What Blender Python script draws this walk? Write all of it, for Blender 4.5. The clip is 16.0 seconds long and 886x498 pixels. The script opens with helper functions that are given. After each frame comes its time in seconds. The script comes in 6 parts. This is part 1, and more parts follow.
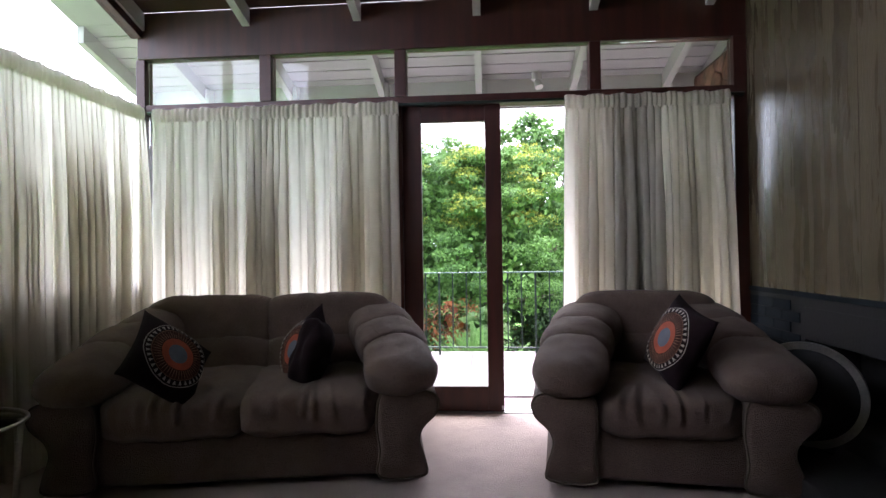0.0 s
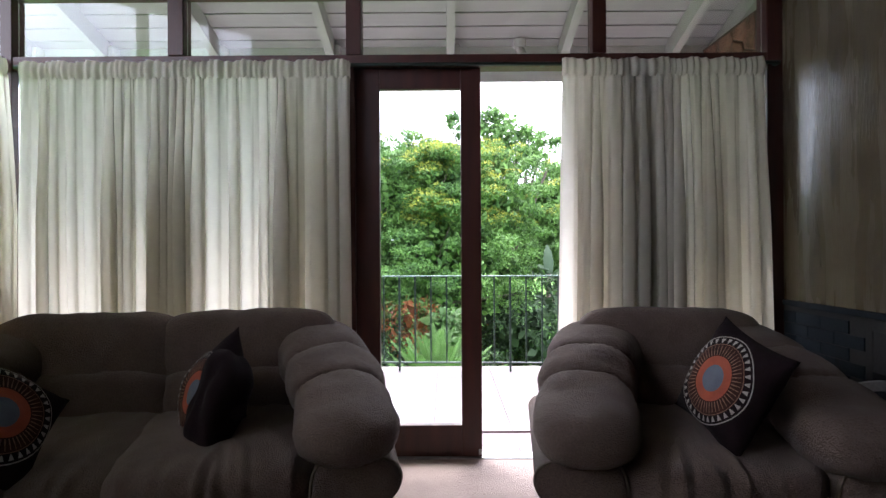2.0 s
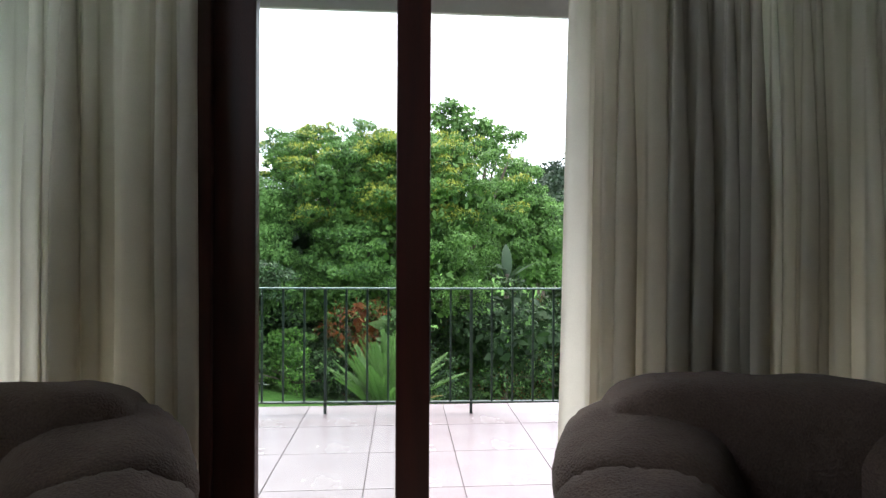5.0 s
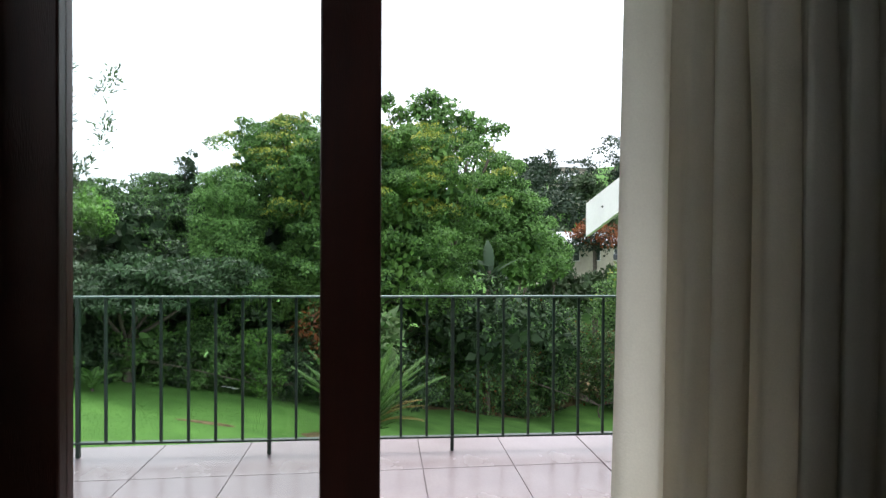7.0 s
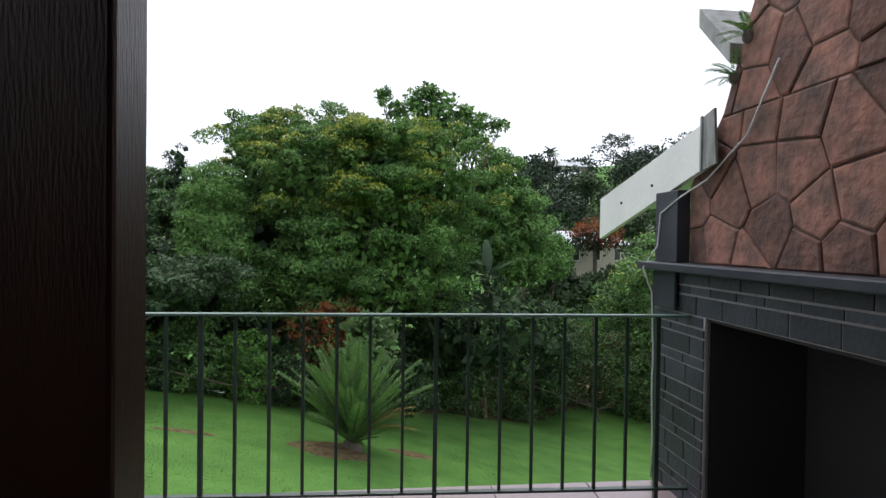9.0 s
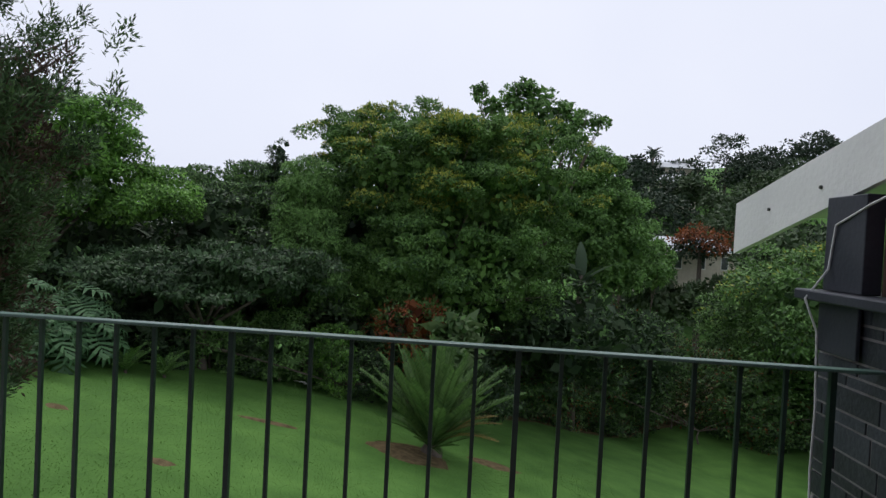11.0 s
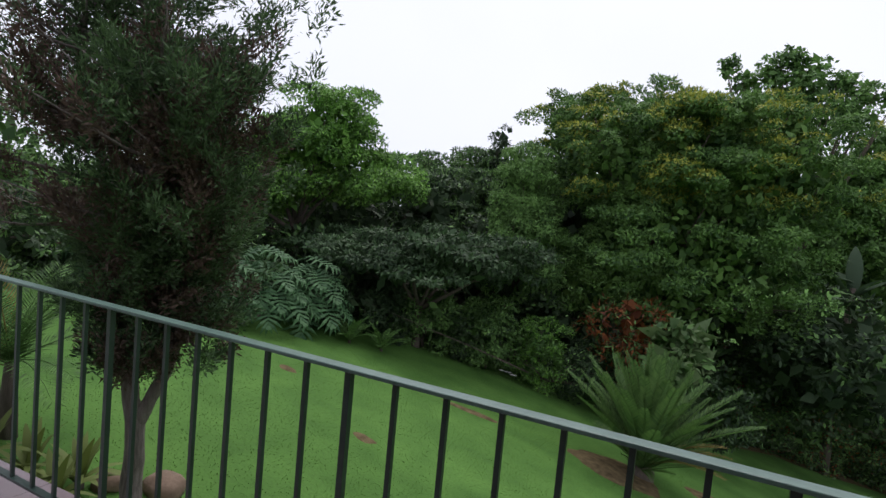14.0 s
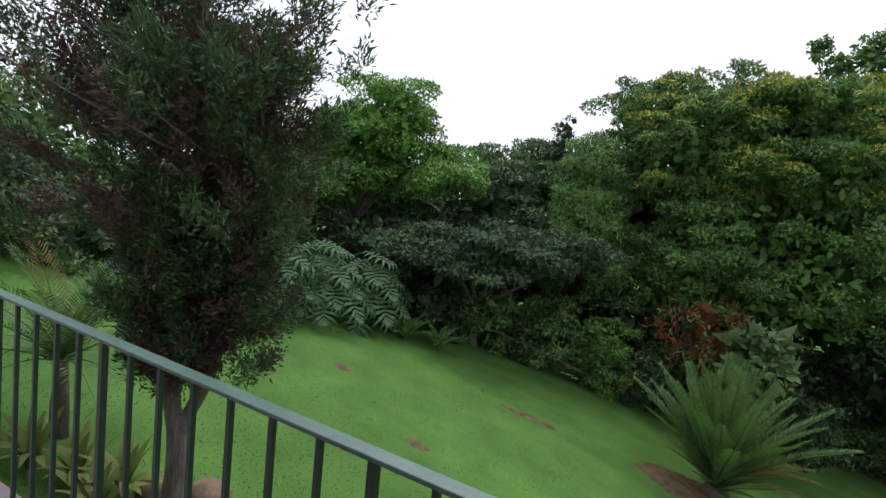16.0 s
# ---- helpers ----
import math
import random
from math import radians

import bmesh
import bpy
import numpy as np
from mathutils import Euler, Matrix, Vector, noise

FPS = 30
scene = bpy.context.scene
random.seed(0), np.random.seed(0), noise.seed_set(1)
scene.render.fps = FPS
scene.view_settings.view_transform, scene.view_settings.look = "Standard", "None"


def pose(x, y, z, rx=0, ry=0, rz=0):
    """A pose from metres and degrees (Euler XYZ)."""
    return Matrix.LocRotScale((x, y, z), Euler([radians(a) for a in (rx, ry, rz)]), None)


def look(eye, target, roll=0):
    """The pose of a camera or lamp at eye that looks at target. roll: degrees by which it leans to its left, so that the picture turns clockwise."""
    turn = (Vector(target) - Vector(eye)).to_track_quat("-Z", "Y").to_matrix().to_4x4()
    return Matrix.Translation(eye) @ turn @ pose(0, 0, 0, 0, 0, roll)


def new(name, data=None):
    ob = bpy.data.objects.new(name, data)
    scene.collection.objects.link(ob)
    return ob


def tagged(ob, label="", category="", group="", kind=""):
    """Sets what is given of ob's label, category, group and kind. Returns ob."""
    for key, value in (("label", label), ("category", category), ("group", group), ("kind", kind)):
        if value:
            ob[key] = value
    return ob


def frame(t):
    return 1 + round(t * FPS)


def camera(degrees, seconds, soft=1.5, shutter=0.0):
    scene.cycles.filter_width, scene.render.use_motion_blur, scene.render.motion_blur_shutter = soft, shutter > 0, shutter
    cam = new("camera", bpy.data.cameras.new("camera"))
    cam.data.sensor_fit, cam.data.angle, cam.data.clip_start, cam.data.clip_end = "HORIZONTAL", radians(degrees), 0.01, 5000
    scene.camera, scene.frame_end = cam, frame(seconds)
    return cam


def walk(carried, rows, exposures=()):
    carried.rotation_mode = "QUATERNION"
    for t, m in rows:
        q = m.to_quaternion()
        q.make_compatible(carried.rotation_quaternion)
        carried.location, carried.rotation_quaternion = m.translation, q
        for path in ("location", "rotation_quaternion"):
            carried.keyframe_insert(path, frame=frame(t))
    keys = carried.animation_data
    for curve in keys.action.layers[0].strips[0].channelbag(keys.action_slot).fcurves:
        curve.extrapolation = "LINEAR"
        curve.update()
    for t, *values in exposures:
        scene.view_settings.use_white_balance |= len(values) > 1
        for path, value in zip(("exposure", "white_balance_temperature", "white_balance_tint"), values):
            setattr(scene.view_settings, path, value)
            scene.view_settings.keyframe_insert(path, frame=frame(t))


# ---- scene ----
cam = camera(76.0, 16.0, soft=1.45)
PATH = [
    (0, (0.046, -1.317, 1.131), (-0.107, 0.678, 1.147), -0.8),
    (0.5, (0.026, -1.095, 1.152), (-0.093, 0.902, 1.164), -0.8),
    (1, (-0.010, -0.854, 1.156), (-0.098, 1.145, 1.163), -0.6),
    (1.5, (-0.050, -0.654, 1.170), (-0.098, 1.345, 1.170), -0.4),
    (2, (-0.046, -0.461, 1.168), (-0.053, 1.539, 1.171), -0.3),
    (2.5, (-0.001, -0.219, 1.183), (0.020, 1.781, 1.183), -0.1),
    (3, (0.020, -0.038, 1.189), (0.070, 1.961, 1.187), -0.1),
    (3.5, (0.021, 0.193, 1.187), (0.097, 2.191, 1.184), 0.0),
    (4, (0.012, 0.400, 1.213), (0.117, 2.397, 1.208), 0.1),
    (4.5, (0.030, 0.613, 1.221), (0.158, 2.609, 1.215), 0.3),
    (6.8, (0.160, 1.584, 1.206), (0.363, 3.573, 1.186), 0.1),
    (7, (0.161, 1.650, 1.233), (0.373, 3.639, 1.211), 0.3),
    (7.5, (0.210, 1.868, 1.234), (0.433, 3.855, 1.212), 0.4),
    (8, (0.241, 2.006, 1.248), (0.469, 3.993, 1.224), 0.6),
    (10.3, (0.392, 2.810, 1.277), (0.481, 4.807, 1.242), 2.2),
    (10.5, (0.392, 2.848, 1.288), (0.429, 4.847, 1.251), 2.3),
    (11, (0.393, 2.953, 1.300), (0.288, 4.950, 1.257), 2.9),
    (11.5, (0.383, 3.078, 1.311), (0.119, 5.060, 1.259), 3.5),
    (12, (0.396, 3.250, 1.320), (-0.025, 5.204, 1.256), 4.0),
    (12.5, (0.367, 3.346, 1.344), (-0.195, 5.263, 1.257), 4.6),
    (13, (0.348, 3.449, 1.354), (-0.336, 5.325, 1.247), 5.0),
    (13.5, (0.358, 3.573, 1.367), (-0.427, 5.408, 1.239), 5.2),
    (14, (0.367, 3.716, 1.384), (-0.472, 5.526, 1.239), 5.4),
    (14.5, (0.359, 3.810, 1.405), (-0.520, 5.599, 1.245), 5.4),
    (15, (0.293, 3.926, 1.416), (-0.629, 5.693, 1.242), 5.6),
    (15.5, (0.208, 4.062, 1.439), (-0.772, 5.796, 1.256), 5.7),
    (16, (0.151, 4.135, 1.448), (-0.867, 5.846, 1.255), 5.7),
]
walk(cam, [(t, look(e, g, r)) for t, e, g, r in PATH],
     [(0, 3.4, 6150, 20), (2, 3.2, 6150, 17), (4.5, 2.45, 6350, 8), (7, 1.6, 6400, 5), (8.2, 1.2, 6350, 7), (10.3, 0.27, 6450, 9), (11.5, 0.03, 6200, 12),
      (12.5, 0.0, 6200, 14), (14, 0.3, 6400, 12), (16, 0.5, 6400, 11)])

# ---- light: a bright overcast sky ----
world = bpy.data.worlds.new("overcast")
scene.world = world
world.use_nodes = True
wn, wl = world.node_tree.nodes, world.node_tree.links
sky = wn.new("ShaderNodeTexSky")
sky.sky_type, sky.sun_disc = "NISHITA", False
sky.sun_elevation, sky.sun_rotation = radians(60), radians(-13)
sky.air_density, sky.dust_density = 1.0, 3.0
hsv = wn.new("ShaderNodeHueSaturation")
hsv.inputs["Saturation"].default_value = 0.25
hsv.inputs["Value"].default_value = 0.08
wl.new(sky.outputs[0], hsv.inputs["Color"])
wco = wn.new("ShaderNodeTexCoord")
cloud = wn.new("ShaderNodeTexNoise")
cloud.inputs["Scale"].default_value, cloud.inputs["Detail"].default_value = 1.6, 4
wl.new(wco.outputs["Generated"], cloud.inputs["Vector"])
cramp = wn.new("ShaderNodeValToRGB")
cramp.color_ramp.elements[0].color = (0.72, 0.76, 0.91, 1)
cramp.color_ramp.elements[1].color = (0.92, 0.93, 1.0, 1)
wl.new(cloud.outputs["Fac"], cramp.inputs["Fac"])
cmix = wn.new("ShaderNodeMixRGB")
cmix.inputs["Fac"].default_value = 0.85
wl.new(hsv.outputs[0], cmix.inputs[1])
wl.new(cramp.outputs[0], cmix.inputs[2])
wl.new(cmix.outputs[0], wn["Background"].inputs["Color"])
wn["Background"].inputs["Strength"].default_value = 1.0
sun = new("sun", bpy.data.lights.new("sun", "SUN"))
sun.data.energy, sun.data.angle, sun.data.color = 1.5, radians(40), (1.0, 0.96, 0.9)
sun.matrix_world = look((-4, 17, 30), (0, 0, 0))


# ---- materials ----
def mat(name, a, b, scale=8.0, rough=0.6, bump=0.0, bscale=60.0, metal=0.0, stretch=(1, 1, 1), vary=0.0, detail=5.0,
        fine=0.25, trans=0.0, spec=0.5, coat=0.0, island=False):
    """A two-scale procedural surface: large patches from colour a to b, fine grain, bump."""
    m = bpy.data.materials.new(name)
    m.use_nodes = True
    n, l = m.node_tree.nodes, m.node_tree.links
    bs = n["Principled BSDF"]
    co = n.new("ShaderNodeTexCoord")
    mp = n.new("ShaderNodeMapping")
    mp.inputs["Scale"].default_value = stretch
    l.new(co.outputs["Object"], mp.inputs["Vector"])
    big = n.new("ShaderNodeTexNoise")
    big.inputs["Scale"].default_value, big.inputs["Detail"].default_value = scale, detail
    l.new(mp.outputs[0], big.inputs["Vector"])
    ramp = n.new("ShaderNodeValToRGB")
    ramp.color_ramp.elements[0].position, ramp.color_ramp.elements[1].position = 0.3, 0.7
    ramp.color_ramp.elements[0].color, ramp.color_ramp.elements[1].color = (*a, 1), (*b, 1)
    l.new(big.outputs["Fac"], ramp.inputs["Fac"])
    tiny = n.new("ShaderNodeTexNoise")
    tiny.inputs["Scale"].default_value, tiny.inputs["Detail"].default_value = bscale, 3
    l.new(mp.outputs[0], tiny.inputs["Vector"])
    hs = n.new("ShaderNodeHueSaturation")
    l.new(ramp.outputs[0], hs.inputs["Color"])
    mr = n.new("ShaderNodeMapRange")
    mr.inputs["To Min"].default_value, mr.inputs["To Max"].default_value = 1 - fine, 1 + fine
    l.new(tiny.outputs["Fac"], mr.inputs["Value"])
    val = mr.outputs[0]
    if vary:
        if island:
            src = n.new("ShaderNodeNewGeometry").outputs["Random Per Island"]
        else:
            src = n.new("ShaderNodeObjectInfo").outputs["Random"]
        vr = n.new("ShaderNodeMapRange")
        vr.inputs["To Min"].default_value, vr.inputs["To Max"].default_value = 1 - vary, 1 + vary
        l.new(src, vr.inputs["Value"])
        mu = n.new("ShaderNodeMath")
        mu.operation = "MULTIPLY"
        l.new(val, mu.inputs[0])
        l.new(vr.outputs[0], mu.inputs[1])
        val = mu.outputs[0]
    l.new(val, hs.inputs["Value"])
    l.new(hs.outputs[0], bs.inputs["Base Color"])
    rr = n.new("ShaderNodeMapRange")
    rr.inputs["To Min"].default_value, rr.inputs["To Max"].default_value = max(rough - 0.1, 0.02), min(rough + 0.1, 1)
    l.new(big.outputs["Fac"], rr.inputs["Value"])
    l.new(rr.outputs[0], bs.inputs["Roughness"])
    bs.inputs["Metallic"].default_value = metal
    bs.inputs["Specular IOR Level"].default_value = spec
    bs.inputs["Coat Weight"].default_value = coat
    if bump:
        bp = n.new("ShaderNodeBump")
        bp.inputs["Strength"].default_value, bp.inputs["Distance"].default_value = bump, 0.01
        l.new(tiny.outputs["Fac"], bp.inputs["Height"])
        l.new(bp.outputs[0], bs.inputs["Normal"])
    if trans:
        tr = n.new("ShaderNodeBsdfTranslucent")
        l.new(hs.outputs[0], tr.inputs["Color"])
        mx = n.new("ShaderNodeMixShader")
        mx.inputs[0].default_value = trans
        l.new(bs.outputs[0], mx.inputs[1])
        l.new(tr.outputs[0], mx.inputs[2])
        l.new(mx.outputs[0], n["Material Output"].inputs["Surface"])
    return m


def leafmat(name, a, b, trans=0.24, rough=0.65, vary=0.35):
    """Leaves that differ one by one between two greens."""
    m = bpy.data.materials.new(name)
    m.use_nodes = True
    n, l = m.node_tree.nodes, m.node_tree.links
    bs = n["Principled BSDF"]
    geo = n.new("ShaderNodeNewGeometry")
    co = n.new("ShaderNodeTexCoord")
    nz = n.new("ShaderNodeTexNoise")
    nz.inputs["Scale"].default_value = 0.9
    l.new(co.outputs["Object"], nz.inputs["Vector"])
    add = n.new("ShaderNodeMath")
    add.operation = "MULTIPLY_ADD"
    add.inputs[1].default_value = 0.55
    l.new(geo.outputs["Random Per Island"], add.inputs[0])
    l.new(nz.outputs["Fac"], add.inputs[2])
    ramp = n.new("ShaderNodeValToRGB")
    ramp.color_ramp.elements[0].position, ramp.color_ramp.elements[1].position = 0.45, 1.05
    ramp.color_ramp.elements[0].color, ramp.color_ramp.elements[1].color = (*a, 1), (*b, 1)
    l.new(add.outputs[0], ramp.inputs["Fac"])
    l.new(ramp.outputs[0], bs.inputs["Base Color"])
    bs.inputs["Roughness"].default_value = rough
    bs.inputs["Specular IOR Level"].default_value = 0.35
    tr = n.new("ShaderNodeBsdfTranslucent")
    l.new(ramp.outputs[0], tr.inputs["Color"])
    mx = n.new("ShaderNodeMixShader")
    mx.inputs[0].default_value = trans
    l.new(bs.outputs[0], mx.inputs[1])
    l.new(tr.outputs[0], mx.inputs[2])
    l.new(mx.outputs[0], n["Material Output"].inputs["Surface"])
    return m


def glassmat():
    m = bpy.data.materials.new("window_glass")
    m.use_nodes = True
    n, l = m.node_tree.nodes, m.node_tree.links
    tp = n.new("ShaderNodeBsdfTransparent")
    tp.inputs[0].default_value = (0.93, 0.96, 0.95, 1)
    gl = n.new("ShaderNodeBsdfGlossy")
    gl.inputs["Roughness"].default_value = 0.02
    fr = n.new("ShaderNodeFresnel")
    fr.inputs[0].default_value = 1.45
    mx = n.new("ShaderNodeMixShader")
    l.new(fr.outputs[0], mx.inputs[0])
    l.new(tp.outputs[0], mx.inputs[1])
    l.new(gl.outputs[0], mx.inputs[2])
    l.new(mx.outputs[0], n["Material Output"].inputs["Surface"])
    return m


M_GLASS = glassmat()
M_JOINERY = mat("mahogany_joinery", (0.040, 0.011, 0.008), (0.075, 0.019, 0.013), 3, 0.42, 0.15, 90, stretch=(6, 6, 0.6))
M_CEIL = mat("dark_ceiling_boards", (0.045, 0.016, 0.011), (0.075, 0.026, 0.017), 3, 0.5, 0.2, 70, stretch=(8, 0.6, 8))
M_WHITE = mat("white_paint", (0.68, 0.68, 0.66), (0.78, 0.78, 0.75), 3, 0.5, 0.15, 40, fine=0.06)
# white paint with a dimmer colour, to hold down the brightness under the eave
M_SOFFIT = mat("dimmed_white_soffit_paint", (0.42, 0.42, 0.40), (0.50, 0.50, 0.475), 3, 0.55, 0.15, 40, fine=0.08)
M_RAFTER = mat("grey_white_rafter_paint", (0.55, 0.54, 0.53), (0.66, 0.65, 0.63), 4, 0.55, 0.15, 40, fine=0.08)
M_CARPET = mat("pinkish_beige_carpet", (0.42, 0.335, 0.305), (0.50, 0.41, 0.375), 5, 0.95, 0.8, 500, fine=0.2)
# dark brown is made up for unseen walls, to lessen light bounced into the room
M_PLASTER = mat("plain_plaster", (0.060, 0.049, 0.038), (0.085, 0.07, 0.054), 2, 0.85, 0.15, 60, fine=0.06)
M_TRAV = mat("travertine", (0.062, 0.047, 0.025), (0.122, 0.095, 0.054), 3.0, 0.28, 0.25, 45, stretch=(3, 3, 0.35), fine=0.22, coat=0.15)
M_PIT = mat("dark_pits", (0.05, 0.035, 0.02), (0.09, 0.06, 0.04), 20, 0.8)
M_DARKTILE = mat("dark_glazed_tile", (0.010, 0.014, 0.018), (0.018, 0.023, 0.028), 9, 0.6, 0.2, 50, vary=0.12, spec=0.06)
M_SOOT = mat("sooty_steel", (0.010, 0.010, 0.010), (0.018, 0.017, 0.016), 6, 0.7, 0.2, 60)
M_CURTAIN = mat("cream_linen", (0.72, 0.685, 0.60), (0.81, 0.775, 0.69), 4, 0.9, 0.25, 260, fine=0.07, trans=0.61)
M_SOFA = mat("taupe_microfibre", (0.096, 0.062, 0.048), (0.142, 0.096, 0.075), 7, 0.95, 0.8, 190, fine=0.5)
M_SOFA.node_tree.nodes["Principled BSDF"].inputs["Sheen Weight"].default_value = 0.08
M_PIPING = mat("taupe_piping", (0.10, 0.075, 0.055), (0.13, 0.10, 0.075), 5, 0.9, 0.3, 200)
M_TILE = mat("pale_terrace_tile", (0.20, 0.155, 0.165), (0.245, 0.195, 0.205), 2.2, 0.25, 0.1, 60, vary=0.03, fine=0.08)
M_GROUT = mat("grey_grout", (0.185, 0.145, 0.155), (0.225, 0.18, 0.19), 10, 0.9, 0.3, 100)
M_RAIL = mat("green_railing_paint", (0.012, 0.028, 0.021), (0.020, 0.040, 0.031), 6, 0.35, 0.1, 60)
# lighter copy of the railing green: the sky's reflection is put into its colour
M_TOPRAIL = mat("skylit_green_rail_paint", (0.060, 0.115, 0.092), (0.095, 0.16, 0.132), 9, 0.38, 0.1, 60)
M_SLATE = mat("dark_slate_tile", (0.022, 0.025, 0.033), (0.045, 0.05, 0.062), 7, 0.5, 0.4, 45, vary=0.35)
M_MORTAR = mat("grey_mortar", (0.26, 0.24, 0.235), (0.34, 0.32, 0.31), 12, 0.95, 0.4, 120)
M_DARKPAINT = mat("blue_black_paint", (0.022, 0.025, 0.036), (0.035, 0.038, 0.05), 5, 0.45, 0.1, 60)
M_FLAG = mat("red_flagstone", (0.085, 0.050, 0.040), (0.255, 0.115, 0.085), 9, 0.8, 1.0, 24, vary=0.4, fine=0.45)
M_CABLE = mat("pale_cable", (0.5, 0.5, 0.5), (0.6, 0.6, 0.6), 5, 0.5)
M_ZINC = mat("zinc_flashing", (0.42, 0.43, 0.44), (0.58, 0.59, 0.6), 4, 0.4, 0.1, 30, metal=0.7)
M_LEAD = mat("weathered_grey_flashing", (0.13, 0.13, 0.125), (0.36, 0.36, 0.34), 9, 0.55, 0.3, 40, metal=0.3, stretch=(1, 2, 0.5))


# ---- building helpers ----
def box(bm, x0, x1, y0, y1, z0, z1, bev=0.0):
    vs = [bm.verts.new((x, y, z)) for z in (z0, z1) for y in (y0, y1) for x in (x0, x1)]
    fs = [bm.faces.new([vs[i] for i in q]) for q in
          ((0, 2, 3, 1), (4, 5, 7, 6), (0, 1, 5, 4), (2, 6, 7, 3), (0, 4, 6, 2), (1, 3, 7, 5))]
    if bev:
        es = list({e for f in fs for e in f.edges})
        bmesh.ops.bevel(bm, geom=es, offset=bev, segments=2, affect="EDGES", profile=0.5)
    return bm


def boxbm(*a, **k):
    return box(bmesh.new(), *a, **k)


def finish(name, bm, material, smooth=False):
    me = bpy.data.meshes.new(name)
    bmesh.ops.recalc_face_normals(bm, faces=bm.faces)
    bm.to_mesh(me)
    bm.free()
    me.materials.append(material)
    if smooth:
        me.shade_smooth()
    return me


def part(name, bm, material, parent, label="", smooth=False):
    """A mesh made in the world's axes of its parent, as a child of it."""
    ob = new(name, finish(name, bm, material, smooth))
    ob.parent = parent
    if label:
        ob["label"] = label
    return ob


def thing(name, label, category, group="", kind="", at=None):
    ob = new(name)
    ob.empty_display_size = 0.1
    if at is not None:
        ob.matrix_basis = at
    return tagged(ob, label, category, group, kind)


def solid(name, bm, material, label, category, group="", kind="", smooth=False, at=None):
    ob = new(name, finish(name, bm, material, smooth))
    if at is not None:
        ob.matrix_basis = at
    return tagged(ob, label, category, group, kind)


def tube(bm, pts, radii, sides=8, cap=True):
    """A tapered tube along points."""
    rings = []
    pts = [Vector(p) for p in pts]
    for i, p in enumerate(pts):
        d = (pts[min(i + 1, len(pts) - 1)] - pts[max(i - 1, 0)]).normalized()
        u = d.orthogonal().normalized()
        if rings:
            u = (prev - d * prev.dot(d)).normalized()
        prev = u
        v = d.cross(u)
        r = radii[i] if hasattr(radii, "__len__") else radii
        rings.append([bm.verts.new(p + (u * math.cos(a) + v * math.sin(a)) * r)
                      for a in [2 * math.pi * k / sides for k in range(sides)]])
    for a, b in zip(rings, rings[1:]):
        for k in range(sides):
            bm.faces.new((a[k], a[(k + 1) % sides], b[(k + 1) % sides], b[k]))
    if cap:
        bm.faces.new(rings[0][::-1])
        bm.faces.new(rings[-1])
    return bm


YW = 2.75            # the glazed wall's middle plane
SL = -0.29           # fall of the roof towards the garden


def roof(y):
    """Height of the rafters' underside."""
    return 2.80 + SL * (y - YW)


# ---- the room's shell ----
XL, XR, YB = -2.52, 1.84, -4.2
solid("floor", boxbm(XL - 0.1, XR + 0.3, YB, YW + 0.05, -0.25, 0.0), M_CARPET, "pinkish beige wall-to-wall carpet", "floor", kind="structure")
solid("wall_back", boxbm(XL - 0.1, XR + 0.3, YB - 0.15, YB, -0.25, 5.2), M_PLASTER, "plain unseen wall, dark brown to cut bounced light", "wall", kind="structure")

# fireplace wall: travertine above, dark tile below, with a firebox
bm = boxbm(XR, XR + 0.3, 2.05, YW + 0.05, 0, 0.86)
box(bm, XR, XR + 0.3, YB, 0.55, 0, 0.86)
box(bm, XR, XR + 0.3, 0.55, 2.05, 0, 0.22)
box(bm, XR, XR + 0.3, 0.55, 2.05, 0.80, 0.86)
solid("wall_right_lower", bm, M_SOOT, "dark tiled fireplace wall under a stone panel", "wall", kind="structure")
wall_right = solid("wall_right", boxbm(XR, XR + 0.3, YB, YW + 0.05, 0.86, 4.6), M_TRAV, "polished travertine wall panel with dark pits", "wall", kind="structure")
solid("trim", boxbm(XR - 0.018, XR, YB, YW - 0.06, 0.855, 0.885, bev=0.004), M_DARKTILE, "dark tile ledge trim", "trim", kind="structure")
fb = thing("firebox", "sooty black firebox set in the wall", "fireplace", kind="structure")
part("back_plate", boxbm(XR + 0.303, XR + 0.34, 0.3, 2.3, 0.0, 1.1), M_SOOT, fb)
part("hood", boxbm(XR - 0.005, XR + 0.298, 0.56, 2.04, 0.62, 0.80), M_SOOT, fb)

# ceiling and roof: boards over rafters from behind the camera out to the eave
YE = 3.72
def slab(bm, x0, x1, y0, y1, off, th):
    vs = []
    for dz in (0, th):
        for x, y in ((x0, y0), (x1, y0), (x1, y1), (x0, y1)):
            vs.append(bm.verts.new((x, y, roof(y) + off + dz)))
    for q in ((3, 2, 1, 0), (4, 5, 6, 7), (0, 1, 5, 4), (1, 2, 6, 5), (2, 3, 7, 6), (3, 0, 4, 7)):
        bm.faces.new([vs[i] for i in q])
    return bm

bm = bmesh.new()
y = YB
while y < YW - 0.05:
    slab(bm, XL - 0.02, XR + 0.3, y, min(y + 0.112, YW - 0.05), 0.13, 0.02)
    y += 0.115
slab(bm, XL - 0.02, XR + 0.3, YB, YW - 0.05, 0.152, 0.05)
solid("ceiling", bm, M_CEIL, "dark red-brown boarded sloping ceiling", "ceiling", kind="structure")
bm = bmesh.new()
y = YW + 0.05
while y < YE:
    slab(bm, -3.07, 2.6, y, min(y + 0.124, YE), 0.13, 0.02)
    y += 0.136
slab(bm, -3.07, 2.6, YW + 0.05, YE, 0.152, 0.06)
slab(bm, -3.07, XL - 0.03, YB, YW + 0.046, 0.13, 0.08)
